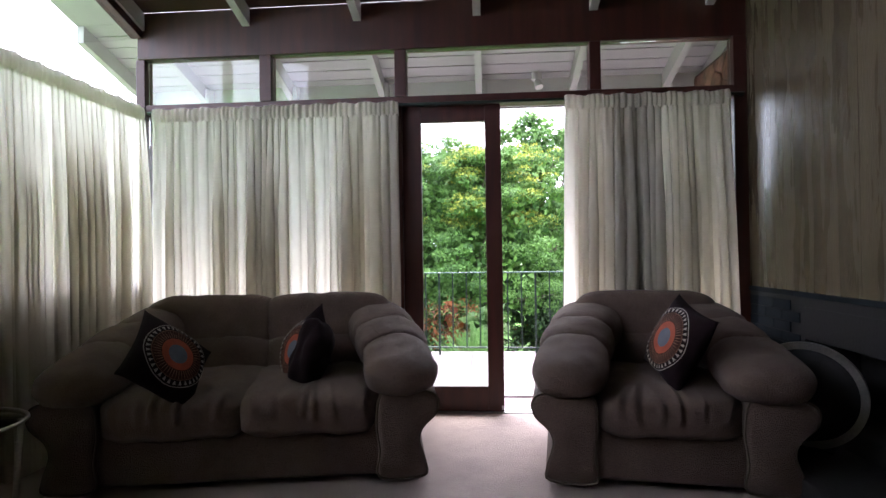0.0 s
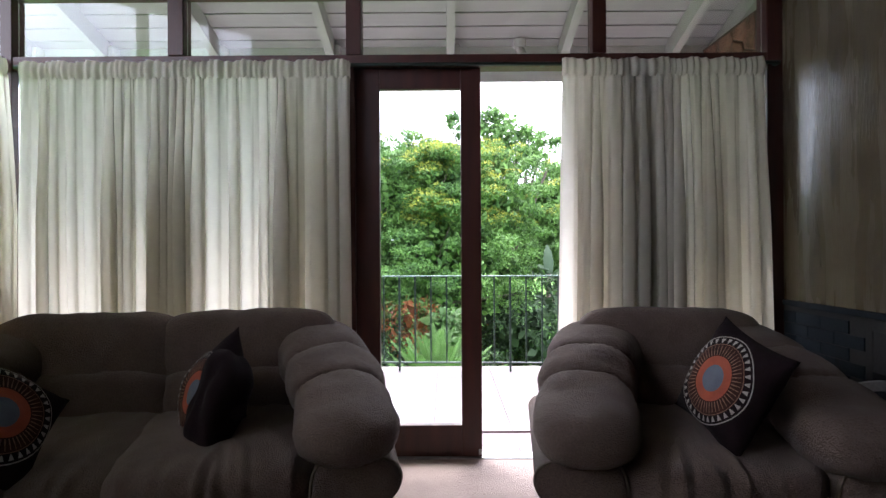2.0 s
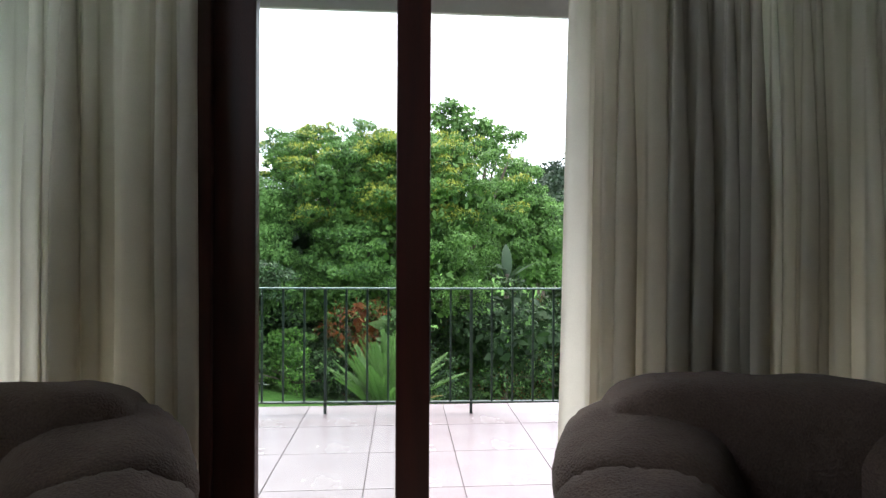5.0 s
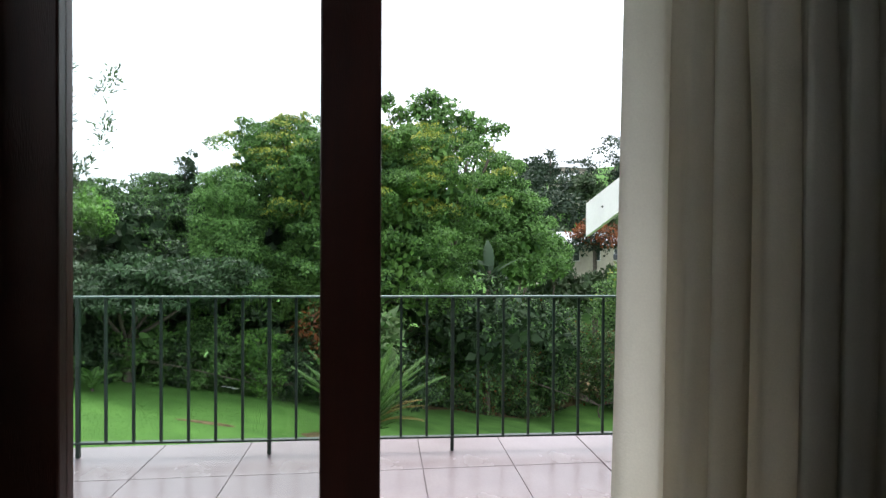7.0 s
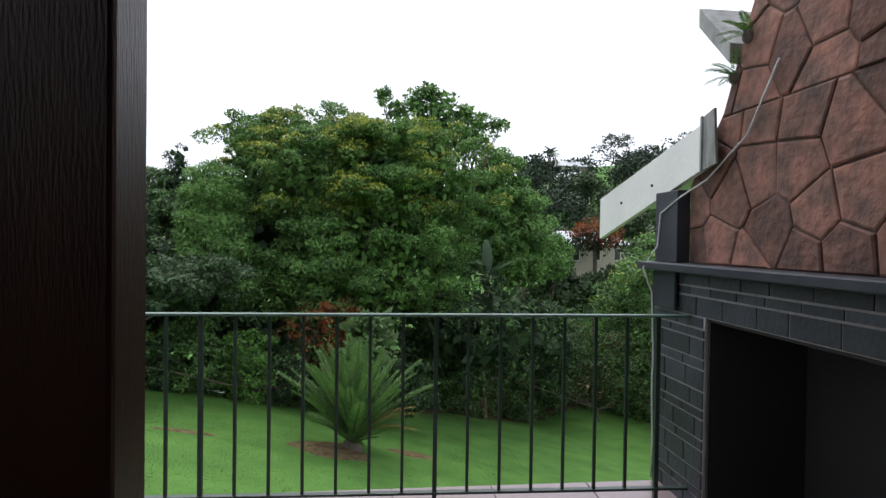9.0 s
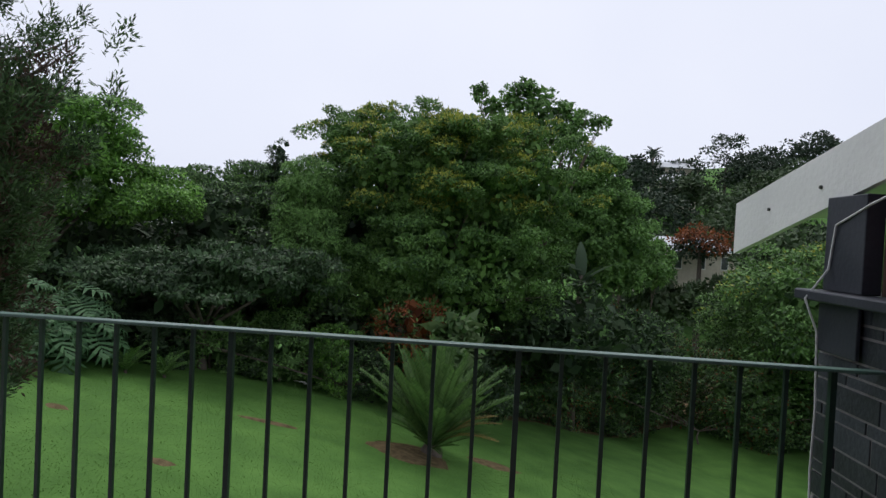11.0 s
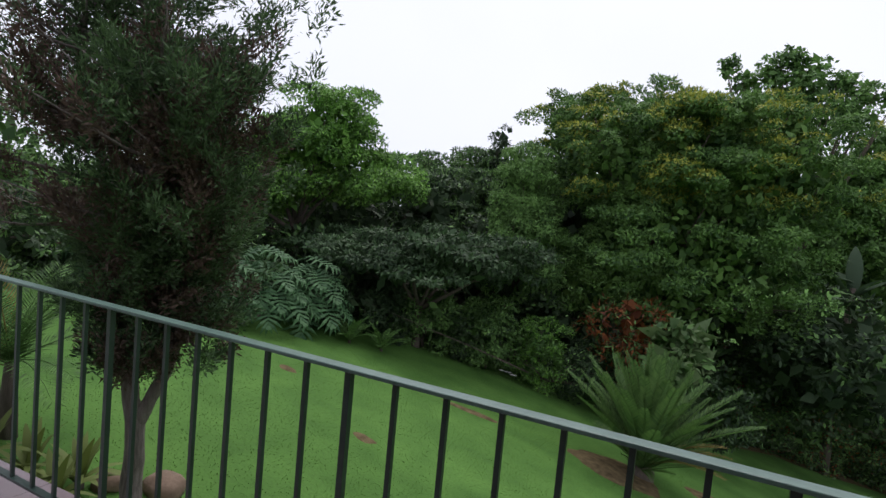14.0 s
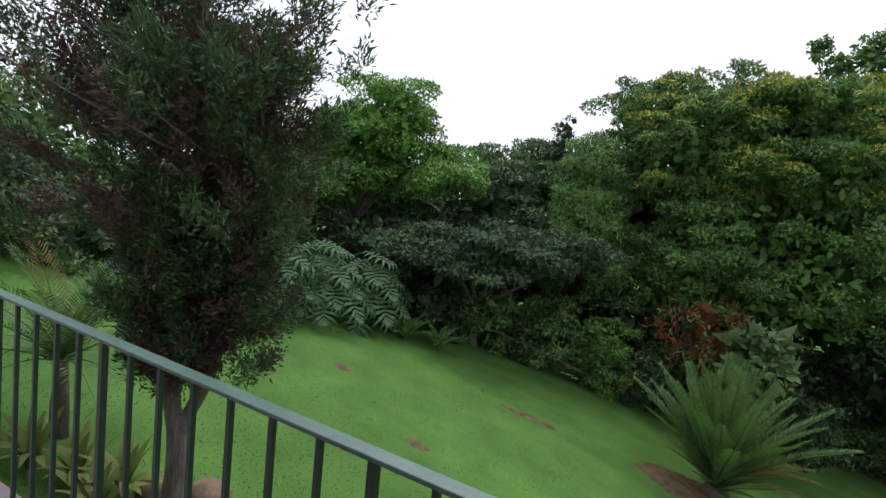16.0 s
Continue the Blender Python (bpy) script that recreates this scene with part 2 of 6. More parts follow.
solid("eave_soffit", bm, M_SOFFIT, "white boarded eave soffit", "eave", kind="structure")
RX = (-2.49, -1.685, -0.86, 0.0, 0.815, 1.60)
for rx in RX:
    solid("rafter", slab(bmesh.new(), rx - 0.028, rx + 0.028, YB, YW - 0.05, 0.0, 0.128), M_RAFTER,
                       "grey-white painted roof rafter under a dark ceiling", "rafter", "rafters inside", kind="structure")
for rx in (*RX, 1.92, -3.04):
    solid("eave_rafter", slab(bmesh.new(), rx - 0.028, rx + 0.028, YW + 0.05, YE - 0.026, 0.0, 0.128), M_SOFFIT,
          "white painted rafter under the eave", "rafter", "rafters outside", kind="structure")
    solid("rafter_block", boxbm(rx + 0.030, rx + 0.066, YE - 0.12, YE - 0.028, roof(YE) - 0.02, roof(YE) + 0.125, bev=0.004), M_WHITE,
          "white block beside a rafter end", "rafter block", "rafter blocks", kind="structure")
solid("fascia", boxbm(-3.07, 2.6, YE - 0.025, YE, 2.40, roof(YE) + 0.20), M_WHITE, "white eave fascia board", "fascia", kind="structure")

# ---- glazed wall to the terrace ----
Y0, Y1 = YW - 0.05, YW + 0.05
win = thing("window_1", "dark mahogany window wall with a row of clear upper lights", "window", kind="structure")
part("header_beam", boxbm(XL, XR, Y0, Y1, 2.60, 2.945, bev=0.004), M_JOINERY, win)
part("transom", boxbm(XL + 0.06, XR - 0.01, Y0, Y1, 2.19, 2.26, bev=0.004), M_JOINERY, win)
for a, b, z0 in ((-2.53, -2.463, 0), (-1.59, -1.502, 2.262), (-0.594, -0.511, 2.262), (0.781, 0.859, 2.262), (1.75, 1.838, 0)):
    part("mullion", boxbm(a, b, Y0 - 0.003, Y1 + 0.003, z0, 2.598, bev=0.004), M_JOINERY, win)
for a, b in ((-2.46, -1.592), (-1.50, -0.596), (-0.509, 0.779), (0.861, 1.748)):
    o = part("pane", boxbm(a, b, YW - 0.003, YW + 0.003, 2.262, 2.598), M_GLASS, win)
    o.visible_shadow = False
for a, b in ((-2.46, -1.60), (-1.53, -0.62)):
    o = part("lower_pane", boxbm(a, b, YW - 0.003, YW + 0.003, 0.08, 2.188), M_GLASS, win)
    o.visible_shadow = False
o = part("lower_pane", boxbm(1.15, 1.748, YW + 0.02, YW + 0.026, 0.08, 2.188), M_GLASS, win)
o.visible_shadow = False
part("stile", boxbm(-1.60, -1.53, Y0, Y1, 0.0, 2.188), M_JOINERY, win)
part("stile", boxbm(-0.62, -0.545, Y0, Y1, 0.0, 2.188, bev=0.004), M_JOINERY, win)
part("stile", boxbm(0.86, 1.0, Y0, YW - 0.004, 0.0, 2.188), M_JOINERY, win)
part("stile", boxbm(0.985, 1.15, YW, Y1, 0.0, 2.188), M_JOINERY, win)
part("sill", boxbm(-2.46, -1.602, Y0, Y1, 0.0, 0.08), M_JOINERY, win)
part("sill", boxbm(-1.528, -0.622, Y0, Y1, 0.0, 0.08), M_JOINERY, win)
part("sill", boxbm(1.152, 1.748, Y0, Y1, 0.0, 0.08), M_JOINERY, win)
part("track", boxbm(-0.545, 0.858, Y0, Y1, -0.02, 0.006), M_ZINC, win, "worn metal door track")

# the sliding door leaf
door = thing("door_1", "dark red mahogany glazed sliding door, half open", "door", kind="structure")
DX0, DX1 = -0.545, 0.158
YD0, YD1 = YW - 0.028, YW + 0.024
part("door_stile", boxbm(DX0, -0.411, YD0, YD1, 0.008, 2.19, bev=0.004), M_JOINERY, door)
part("door_stile", boxbm(0.045, DX1, YD0, YD1, 0.008, 2.19, bev=0.004), M_JOINERY, door)
part("top_rail", boxbm(-0.411, 0.045, YD0 + 0.002, YD1 - 0.002, 2.073, 2.188, bev=0.003), M_JOINERY, door)
part("bottom_rail", boxbm(-0.411, 0.045, YD0 + 0.002, YD1 - 0.002, 0.008, 0.183, bev=0.003), M_JOINERY, door)
o = part("pane", boxbm(-0.411, 0.045, YW - 0.005, YW + 0.001, 0.183, 2.073), M_GLASS, door)
o.visible_shadow = False
part("corner_catch", boxbm(DX1 - 0.02, DX1 - 0.004, YD0 - 0.008, YD0, 0.02, 0.05, bev=0.002), M_ZINC, door, "small zinc catch")

# ---- left glazed wall ----
wl_ = thing("window_2", "tall side window with a sloping clear top light", "window", kind="structure")
bm = bmesh.new()
slab(bm, XL - 0.04, XL + 0.04, -1.6, YW - 0.056, -0.06, 0.18)
part("rake_beam", bm, M_JOINERY, wl_)
part("transom", boxbm(XL - 0.03, XL + 0.03, -1.6, YW - 0.056, 2.19, 2.25), M_JOINERY, wl_)
for yy in (-1.6, -0.15, 1.28):
    part("mullion", boxbm(XL - 0.036, XL + 0.036, yy, yy + 0.07, 0.98, roof(yy) - 0.05), M_JOINERY, wl_)
part("sill", boxbm(XL - 0.05, XL + 0.05, -1.6, YW - 0.056, 0.92, 0.98), M_JOINERY, wl_)
# added, unseen behind the curtain: keeps daylight off its lower part and the room
solid("wall_left_light_block", boxbm(XL - 0.08, XL + 0.03, -1.6, YW - 0.056, 0, 0.92), M_PLASTER, "added wall behind the side curtain, blocks low window light", "wall", kind="structure")
bm = bmesh.new()
vs = [bm.verts.new((XL, yy, zz)) for yy, zz in ((-1.53, 0.98), (YW - 0.056, 0.98), (YW - 0.056, roof(YW) - 0.05), (-1.53, roof(-1.53) - 0.05))]
bm.faces.new(vs)
bmesh.ops.solidify(bm, geom=bm.faces[:], thickness=0.006)
o = part("pane", bm, M_GLASS, wl_)
o.visible_shadow = False
solid("wall_left", boxbm(XL - 0.1, XL + 0.05, YB, -1.6, 0, 4.6), M_PLASTER, "plain unseen wall, dark brown to cut bounced light", "wall", kind="structure")


# ---- curtains ----
def curtain_mesh(length, z0, z1, seed, flare=0.0, tight=0.52):
    """A gathered curtain along +x from 0, hanging in the xz plane: broad flat panels between bundles of narrow lapped folds."""
    rnd = random.Random(seed)
    plan, tot = [], 0.0
    while tot < length:
        if rnd.random() > tight or not plan:
            run = [(rnd.uniform(0.035, 0.085), rnd.uniform(0.014, 0.030), 0.35)]
        else:
            run = [(rnd.uniform(0.016, 0.030), rnd.uniform(0.022, 0.045), rnd.uniform(0.45, 0.9)) for _ in range(rnd.randint(1, 3))]
        plan += run
        tot += sum(r[0] for r in run)
    edges = [0.0]
    for w, _, _ in plan:
        edges.append(edges[-1] + w / tot)
    nx, nz = int(length * 400), 20
    bm = bmesh.new()
    grid = []
    for j in range(nz + 1):
        v = j / nz
        z = z1 + (z0 - z1) * v ** 1.1
        top = max(0.0, 1 - v * 5)
        row = []
        k = 0
        for i in range(nx + 1):
            u = i / nx
            while k < len(plan) - 1 and u > edges[k + 1]:
                k += 1
            f = min(max((u - edges[k]) / (edges[k + 1] - edges[k]), 0), 1)
            sgn = 1 if k % 2 else -1
            deep = 0.006 + plan[k][1] * min(1, v * 2.4 + 0.08)
            y = math.sin(math.pi * f) ** 0.8 * sgn * deep + 0.004 * math.sin(u * length * 33 + seed) * v
            y += 0.012 * math.sin(u * length * 5 + v * 3 + seed) * v + 0.005 * math.sin(u * length * 140 + 2 * math.sin(u * 19)) * top
            x = u * length + plan[k][2] * deep * math.sin(2 * math.pi * f) * sgn
            x += flare * v * (u - 0.5) + 0.007 * math.sin(v * 4 + 5 * noise.noise((u * length * 6, seed, 0))) * v
            row.append(bm.verts.new((x, y, z)))
        grid.append(row)
    for a, b in zip(grid, grid[1:]):
        for i in range(nx):
            bm.faces.new((a[i], a[i + 1], b[i + 1], b[i]))
    return bm


def heading_mesh(length, z0, z1, seed):
    """The gathered heading tape: tight small folds, a frilled top edge."""
    rnd = random.Random(seed)
    nx = int(length * 170)
    bm = bmesh.new()
    grid = []
    for j in range(7):
        v = j / 6
        row = []
        for i in range(nx + 1):
            u = i / nx * length
            y = 0.008 * math.sin(u * 165 + 2.5 * math.sin(u * 17 + seed)) + 0.005 * math.sin(u * 83 + v + seed)
            z = z0 + (z1 - z0) * v + (0.006 * math.sin(u * 37) * v)
            row.append(bm.verts.new((u, y - 0.012 * math.sin(math.pi * v), z)))
        grid.append(row)
    for a, b in zip(grid, grid[1:]):
        for i in range(nx):
            bm.faces.new((a[i], a[i + 1], b[i + 1], b[i]))
    return bm


def curtain(at, length, seed, label, flare=0.0, tight=0.52):
    c = thing("curtain", label, "curtain", "cream curtains", at=at)
    part("drape", curtain_mesh(length, 0.02, 2.115, seed, flare, tight), M_CURTAIN, c, smooth=True)
    part("heading", heading_mesh(length, 2.105, 2.205, seed), M_CURTAIN, c, "gathered heading tape", smooth=True)
    part("heading_tape", heading_mesh(length, 2.107, 2.195, seed + 40), M_CURTAIN, c, "stiff tape behind the heading", smooth=True).location = (0.004, 0.022, 0)
    return c


curtain(pose(-2.36, 2.62, 0), 1.80, 3, "cream linen curtain drawn across the terrace window")
curtain(pose(0.595, 2.62, 0), 1.10, 8, "cream linen curtain pushed beside the open door", 0.09)
c = bpy.data.objects["curtain"]
part("overlap_drape", curtain_mesh(0.36, 0.03, 2.11, 21, tight=0.8), M_CURTAIN, c, "second gathered layer of the same linen", smooth=True).location = (1.40, 0.055, 0)
c = bpy.data.objects["curtain.001"]
part("overlap_drape", curtain_mesh(0.37, 0.03, 2.11, 22, tight=0.8), M_CURTAIN, c, "second gathered layer of the same linen", smooth=True).location = (0.27, 0.055, 0)
part("overlap_drape", curtain_mesh(0.33, 0.03, 2.11, 23, tight=0.8), M_CURTAIN, c, "second gathered layer of the same linen", smooth=True).location = (0.29, 0.10, 0)
part("overlap_drape", curtain_mesh(0.30, 0.03, 2.11, 25, tight=0.9), M_CURTAIN, c, "second gathered layer of the same linen", smooth=True).location = (0.03, 0.05, 0)
part("overlap_drape", curtain_mesh(0.40, 0.03, 2.11, 24, tight=0.3), M_CURTAIN, c, "second gathered layer of the same linen", smooth=True).location = (0.68, 0.06, 0)
curtain(pose(-2.38, -1.5, 0, 0, 0, 90), 4.06, 5, "cream linen curtain drawn along the side window", tight=0.74)
rod = thing("curtain_rail", "thin dark metal curtain rail under the transom", "curtain rail")
bm = tube(bmesh.new(), [(-2.42, 2.66, 2.19), (1.80, 2.66, 2.19)], 0.011)
part("bar", bm, M_RAIL, rod, smooth=True)
for xx in (-1.5, -0.3, 0.5, 1.79):
    part("bracket", boxbm(xx - 0.01, xx + 0.01, 2.655, 2.70, 2.18, 2.20), M_RAIL, rod)
rod = thing("curtain_rail", "thin dark metal curtain rail along the side window", "curtain rail")
part("bar", tube(bmesh.new(), [(-2.43, -1.55, 2.19), (-2.43, 2.60, 2.19)], 0.011), M_RAIL, rod, smooth=True)
for yy in (-1.3, 0.2, 2.5):
    part("bracket", boxbm(-2.487, -2.42, yy - 0.01, yy + 0.01, 2.18, 2.20), M_RAIL, rod)

# ---- terrace ----
TX0, TX1, TY1 = -6.4, 1.80, 5.24
solid("terrace_slab", boxbm(TX0, TX1 + 0.5, YW + 0.05, TY1, -0.30, -0.016), M_GROUT, "raised concrete terrace slab with grey grout", "terrace", kind="structure")
solid("terrace_wall", boxbm(TX0, TX1 + 0.5, TY1 - 0.2, TY1 - 0.02, -3.6, -0.302), M_PLASTER, "plain plastered terrace retaining wall", "wall", kind="structure")

# ---- railing ----
RY, RTOP, RS, RX0 = 5.05, 0.92, 0.1525, 1.645
rail = thing("railing", "dark green painted steel terrace railing with flat top rail", "railing")
# sky reflection on the top rail comes from its lighter paint
part("top_rail", boxbm(TX0, 1.80, RY - 0.022, RY + 0.022, RTOP - 0.012, RTOP, bev=0.003), M_TOPRAIL, rail, "flat green top rail with sky reflection in its colour")
part("bottom_rail", boxbm(TX0, 1.80, RY - 0.016, RY + 0.016, 0.075, 0.087, bev=0.002), M_RAIL, rail)
bal = finish("baluster", boxbm(-0.007, 0.007, -0.007, 0.007, 0.087, RTOP - 0.012), M_RAIL)
leg = finish("post", boxbm(-0.010, 0.010, -0.010, 0.010, -0.004, RTOP - 0.012), M_RAIL)
for k in range(0, 53):
    o = new("post" if k % 7 == 0 else "baluster", leg if k % 7 == 0 else bal)
    o.parent, o.location = rail, (RX0 - RS * k, RY, 0)
rail.matrix_basis = pose(0, 5.01, 0) @ pose(0, 0, 0, 0, 0, -2.0) @ pose(0, -RY, 0)

# ---- outdoor fireplace at the terrace's end ----
CX = 1.80
chim = thing("outdoor_fireplace", "outdoor fireplace of dark slate tiles under a red flagstone chimney", "fireplace")
part("jamb", boxbm(CX + 0.004, CX + 0.6, 4.82, 5.30, -3.5, 1.12), M_MORTAR, chim, "grey mortared jamb")
part("jamb", boxbm(CX + 0.004, CX + 0.6, 2.83, 3.55, -0.3, 1.12), M_MORTAR, chim, "grey mortared jamb")
part("lintel", boxbm(CX + 0.004, CX + 0.6, 3.553, 4.817, 0.92, 1.12), M_MORTAR, chim, "grey mortared lintel")
part("back_wall", boxbm(CX + 0.55, CX + 0.6, 3.553, 4.817, -0.3, 0.918), M_MORTAR, chim)
part("firebox", boxbm(CX + 0.50, CX + 0.548, 3.55, 4.82, -0.016, 0.92), M_SOOT, chim, "soot-black firebox")
part("firebox_cheek", boxbm(CX + 0.016, CX + 0.50, 4.800, 4.816, -0.016, 0.917), M_SOOT, chim)
part("firebox_roof", boxbm(CX + 0.016, CX + 0.50, 3.556, 4.798, 0.905, 0.918), M_SOOT, chim)
part("firebox_floor", boxbm(CX + 0.016, CX + 0.50, 3.556, 4.798, -0.016, 0.01), M_SOOT, chim)
part("mantel", boxbm(CX - 0.09, CX + 0.25, 3.2, 5.34, 1.125, 1.165, bev=0.006), M_DARKPAINT, chim, "dark painted mantel slab")
part("post", boxbm(CX - 0.02, CX + 0.05, 5.045, 5.27, 1.167, 1.53, bev=0.004), M_DARKPAINT, chim, "blue-black timber post")
part("post", boxbm(CX - 0.03, CX - 0.014, 5.04, 5.27, 0.93, 1.124, bev=0.004), M_DARKPAINT, chim)
M_STACK = mat("red_brown_mortar", (0.085, 0.055, 0.045), (0.14, 0.095, 0.08), 8, 0.95, 0.6, 60)
bm = bmesh.new()
prof = [(3.0, 1.166), (5.05, 1.166), (5.05, 1.55), (4.80, 1.84), (4.64, 2.06), (4.52, 2.32), (4.42, 2.62), (3.0, 2.62)]
fa = [bm.verts.new((CX + 0.053, yy, zz)) for yy, zz in prof]
fb_ = [bm.verts.new((CX + 0.75, yy, zz)) for yy, zz in prof]
bm.faces.new(fa)
bm.faces.new(fb_[::-1])
for i in range(len(prof)):
    j = (i + 1) % len(prof)
    bm.faces.new((fa[i], fb_[i], fb_[j], fa[j]))
part("stack", bm, M_STACK, chim, "red-brown mortared chimney core")

# lower roof beyond the fireplace
lr = thing("lower_roof", "white fibre-cement lower roof with deep barge board", "roof", kind="structure")
def para(bm, x0, x1, pts):
    a = [bm.verts.new((x0, y, z)) for y, z in pts]
    b = [bm.verts.new((x1, y, z)) for y, z in pts]
    bm.faces.new(a[::-1])
    bm.faces.new(b)
    for i in range(len(pts)):
        j = (i + 1) % len(pts)
        bm.faces.new((a[i], a[j], b[j], b[i]))
    return bm
part("barge_board", para(bmesh.new(), 1.80, 1.828, ((6.10, 1.29), (6.10, 1.558), (4.826, 1.832), (4.826, 1.62))), M_WHITE, lr, "white barge board")
part("roof_sheet", para(bmesh.new(), 1.83, 6.5, ((6.08, 1.50), (6.08, 1.535), (5.06, 1.755), (5.06, 1.72))), M_WHITE, lr)
part("flashing", para(bmesh.new(), 1.786, 1.798, ((4.85, 1.60), (4.85, 1.845), (4.755, 1.87), (4.735, 1.62))), M_LEAD, lr, "weathered grey flashing")
part("flashing_lip", para(bmesh.new(), 1.778, 1.786, ((4.853, 1.60), (4.853, 1.848), (4.840, 1.852), (4.840, 1.60))), M_LEAD, lr)
part("cap_slab", para(bmesh.new(), CX + 0.02, CX + 0.5, ((4.70, 2.05), (4.95, 2.30), (4.95, 2.39), (4.70, 2.14))), M_LEAD, chim, "weathered grey sloping cap slab")

# ---- ground ----
def ground_z(x, y):
    lawn = -2.07 - 0.155 * (y - 10.64) - 0.22 * (x + 3.82)
    lawn = max(min(lawn, 1.5), -7.5 - 0.03 * (y - 30))
    far = -8.0 + 20.0 * min(max((y - 45) / 65, 0), 1) ** 1.3 * min(max((x + 10 + 0.15 * y) / 55, 0), 1.3)
    w = min(max((y - 26) / 18, 0), 1)
    z = lawn * (1 - w) + far * w
    return z + 0.05 * noise.noise((x * 0.35, y * 0.35, 0)) * min(1, y / 9)
M_GRASS = mat("mown_lawn", (0.045, 0.115, 0.018), (0.085, 0.185, 0.036), 1.1, 0.9, 0.5, 26, fine=0.3, detail=9, spec=0.2)
bm = bmesh.new()
xs = [-400, -200, -100, -60, -40] + [-30 + 1.0 * i for i in range(61)] + [40, 55, 75, 100, 150, 250, 400]
ys = [-400, -100, -30, 0, 3] + [5.2 + 0.9 * i for i in range(40)] + [44, 50, 56, 63, 70, 78, 86, 95, 105, 115, 130, 160, 250, 600]
gv = [[bm.verts.new((x, y, ground_z(x, y) if y > 3.5 else ground_z(x, 5.2) - 1.2)) for x in xs] for y in ys]
for a, b in zip(gv, gv[1:]):
    for i in range(len(xs) - 1):
        bm.faces.new((a[i], a[i + 1], b[i + 1], b[i]))
solid("ground", bm, M_GRASS, "mown green lawn falling away from the terrace", "lawn", kind="structure", smooth=True)


# ---- plants ----
rng = np.random.default_rng(7)


def unit(v):
    return v / np.maximum(np.linalg.norm(v, axis=1, keepdims=True), 1e-6)


def leaf_mesh(name, pos, way, face, length, width, material, fold=0.18, six=False):
    """Leaves as small folded blades: base, two sides, tip (or six points)."""
    n = len(pos)
    way = unit(way)
    side = unit(np.cross(way, face) + 1e-4)
    up = np.cross(side, way)
    L = (length * rng.uniform(0.7, 1.3, n))[:, None]
    W = (width * rng.uniform(0.7, 1.3, n))[:, None] * 0.5
    if six:
        v = np.stack([pos, pos + way * L * 0.3 + side * W * 0.85 + up * W * fold, pos + way * L * 0.65 + side * W + up * W * fold - up * L * 0.04,
                      pos + way * L - up * L * 0.12, pos + way * L * 0.65 - side * W + up * W * fold - up * L * 0.04,
                      pos + way * L * 0.3 - side * W * 0.85 + up * W * fold], 1)
        k = 6
    else:
        v = np.stack([pos, pos + way * L * 0.45 + side * W + up * W * fold, pos + way * L, pos + way * L * 0.45 - side * W + up * W * fold], 1)
        k = 4
    me = bpy.data.meshes.new(name)
    me.vertices.add(n * k)
    me.vertices.foreach_set("co", v.reshape(-1).astype(np.float32))
    me.loops.add(n * k)
    me.loops.foreach_set("vertex_index", np.arange(n * k, dtype=np.int32))
    me.polygons.add(n)
    me.polygons.foreach_set("loop_start", np.arange(0, n * k, k, dtype=np.int32))
    me.update(calc_edges=True)
    me.materials.append(material)
    return me


def crown_points(lobes, clumps, per, rc, hollow=0.72, flat=1.0, low=-0.75):
    """Leaf places on clumps that stand round the skin of several lobes (x, y, z, rx, ry, rz)."""
    P, N = [], []
    vol = np.array([(l[3] * l[5]) for l in lobes])
    share = np.maximum((clumps * vol / vol.sum()).astype(int), 7)
    for l, c in zip(lobes, share):
        d = unit(rng.normal(size=(c, 3)))
        d = d[d[:, 2] > low]
        r = rng.uniform(hollow, 1.05, len(d)) + 0.10 * np.sin(d[:, 0] * 7 + l[0]) * np.sin(d[:, 2] * 9 + l[1])
        cc = np.array(l[:3]) + d * r[:, None] * np.array(l[3:6])
        size = rc * rng.uniform(0.5, 1.4, len(d))
        k = np.maximum((per * (size / rc) ** 1.6).astype(int), 3)
        idx = np.repeat(np.arange(len(d)), k)
        e = unit(rng.normal(size=(len(idx), 3)) + 0.5 * d[idx] + np.array([0, 0, 0.55]))
        q = cc[idx] + e * (size[idx] * rng.uniform(0.45, 1.0, len(idx)) ** 0.5)[:, None] * np.array([1, 1, 0.6 * flat])
        P.append(q)
        N.append(e)
    return np.concatenate(P), np.concatenate(N)


def sprays(lobes, count, size, flat, seed):
    """Shelves of foliage that stand out from the skin of the lobes, so that shade falls between them."""
    rnd = random.Random(seed)
    area = sum(l[3] * l[5] for l in lobes)
    out = []
    for l in lobes:
        n = max(3, round(count * l[3] * l[5] / area))
        for k in range(n):
            z = 1 - 1.75 * (k + 0.5) / n
            a = k * 2.39996 + rnd.uniform(-0.4, 0.4)
            r = math.sqrt(max(1 - z * z, 0))
            f = rnd.uniform(0.72, 0.98)
            q = size * rnd.uniform(0.7, 1.35)
            out.append((l[0] + l[3] * f * r * math.cos(a), l[1] + l[4] * f * r * math.sin(a), l[2] + l[5] * f * z, q, q * 0.95, q * flat * rnd.uniform(0.8, 1.2)))
    return out


def core_points(lobes, count):
    """Places deep inside the lobes, for the shaded inner foliage."""
    vol = np.array([(l[3] * l[5]) for l in lobes])
    pick = rng.choice(len(lobes), count, p=vol / vol.sum())
    L = np.array(lobes)[pick]
    d = unit(rng.normal(size=(count, 3)))
    return L[:, :3] + d * (rng.uniform(0, 1, (count, 1)) ** 0.5 * 0.82) * L[:, 3:6], d


M_BARK = mat("grey_brown_bark", (0.07, 0.055, 0.042), (0.13, 0.105, 0.085), 6, 0.9, 0.9, 30, stretch=(3, 3, 0.7))
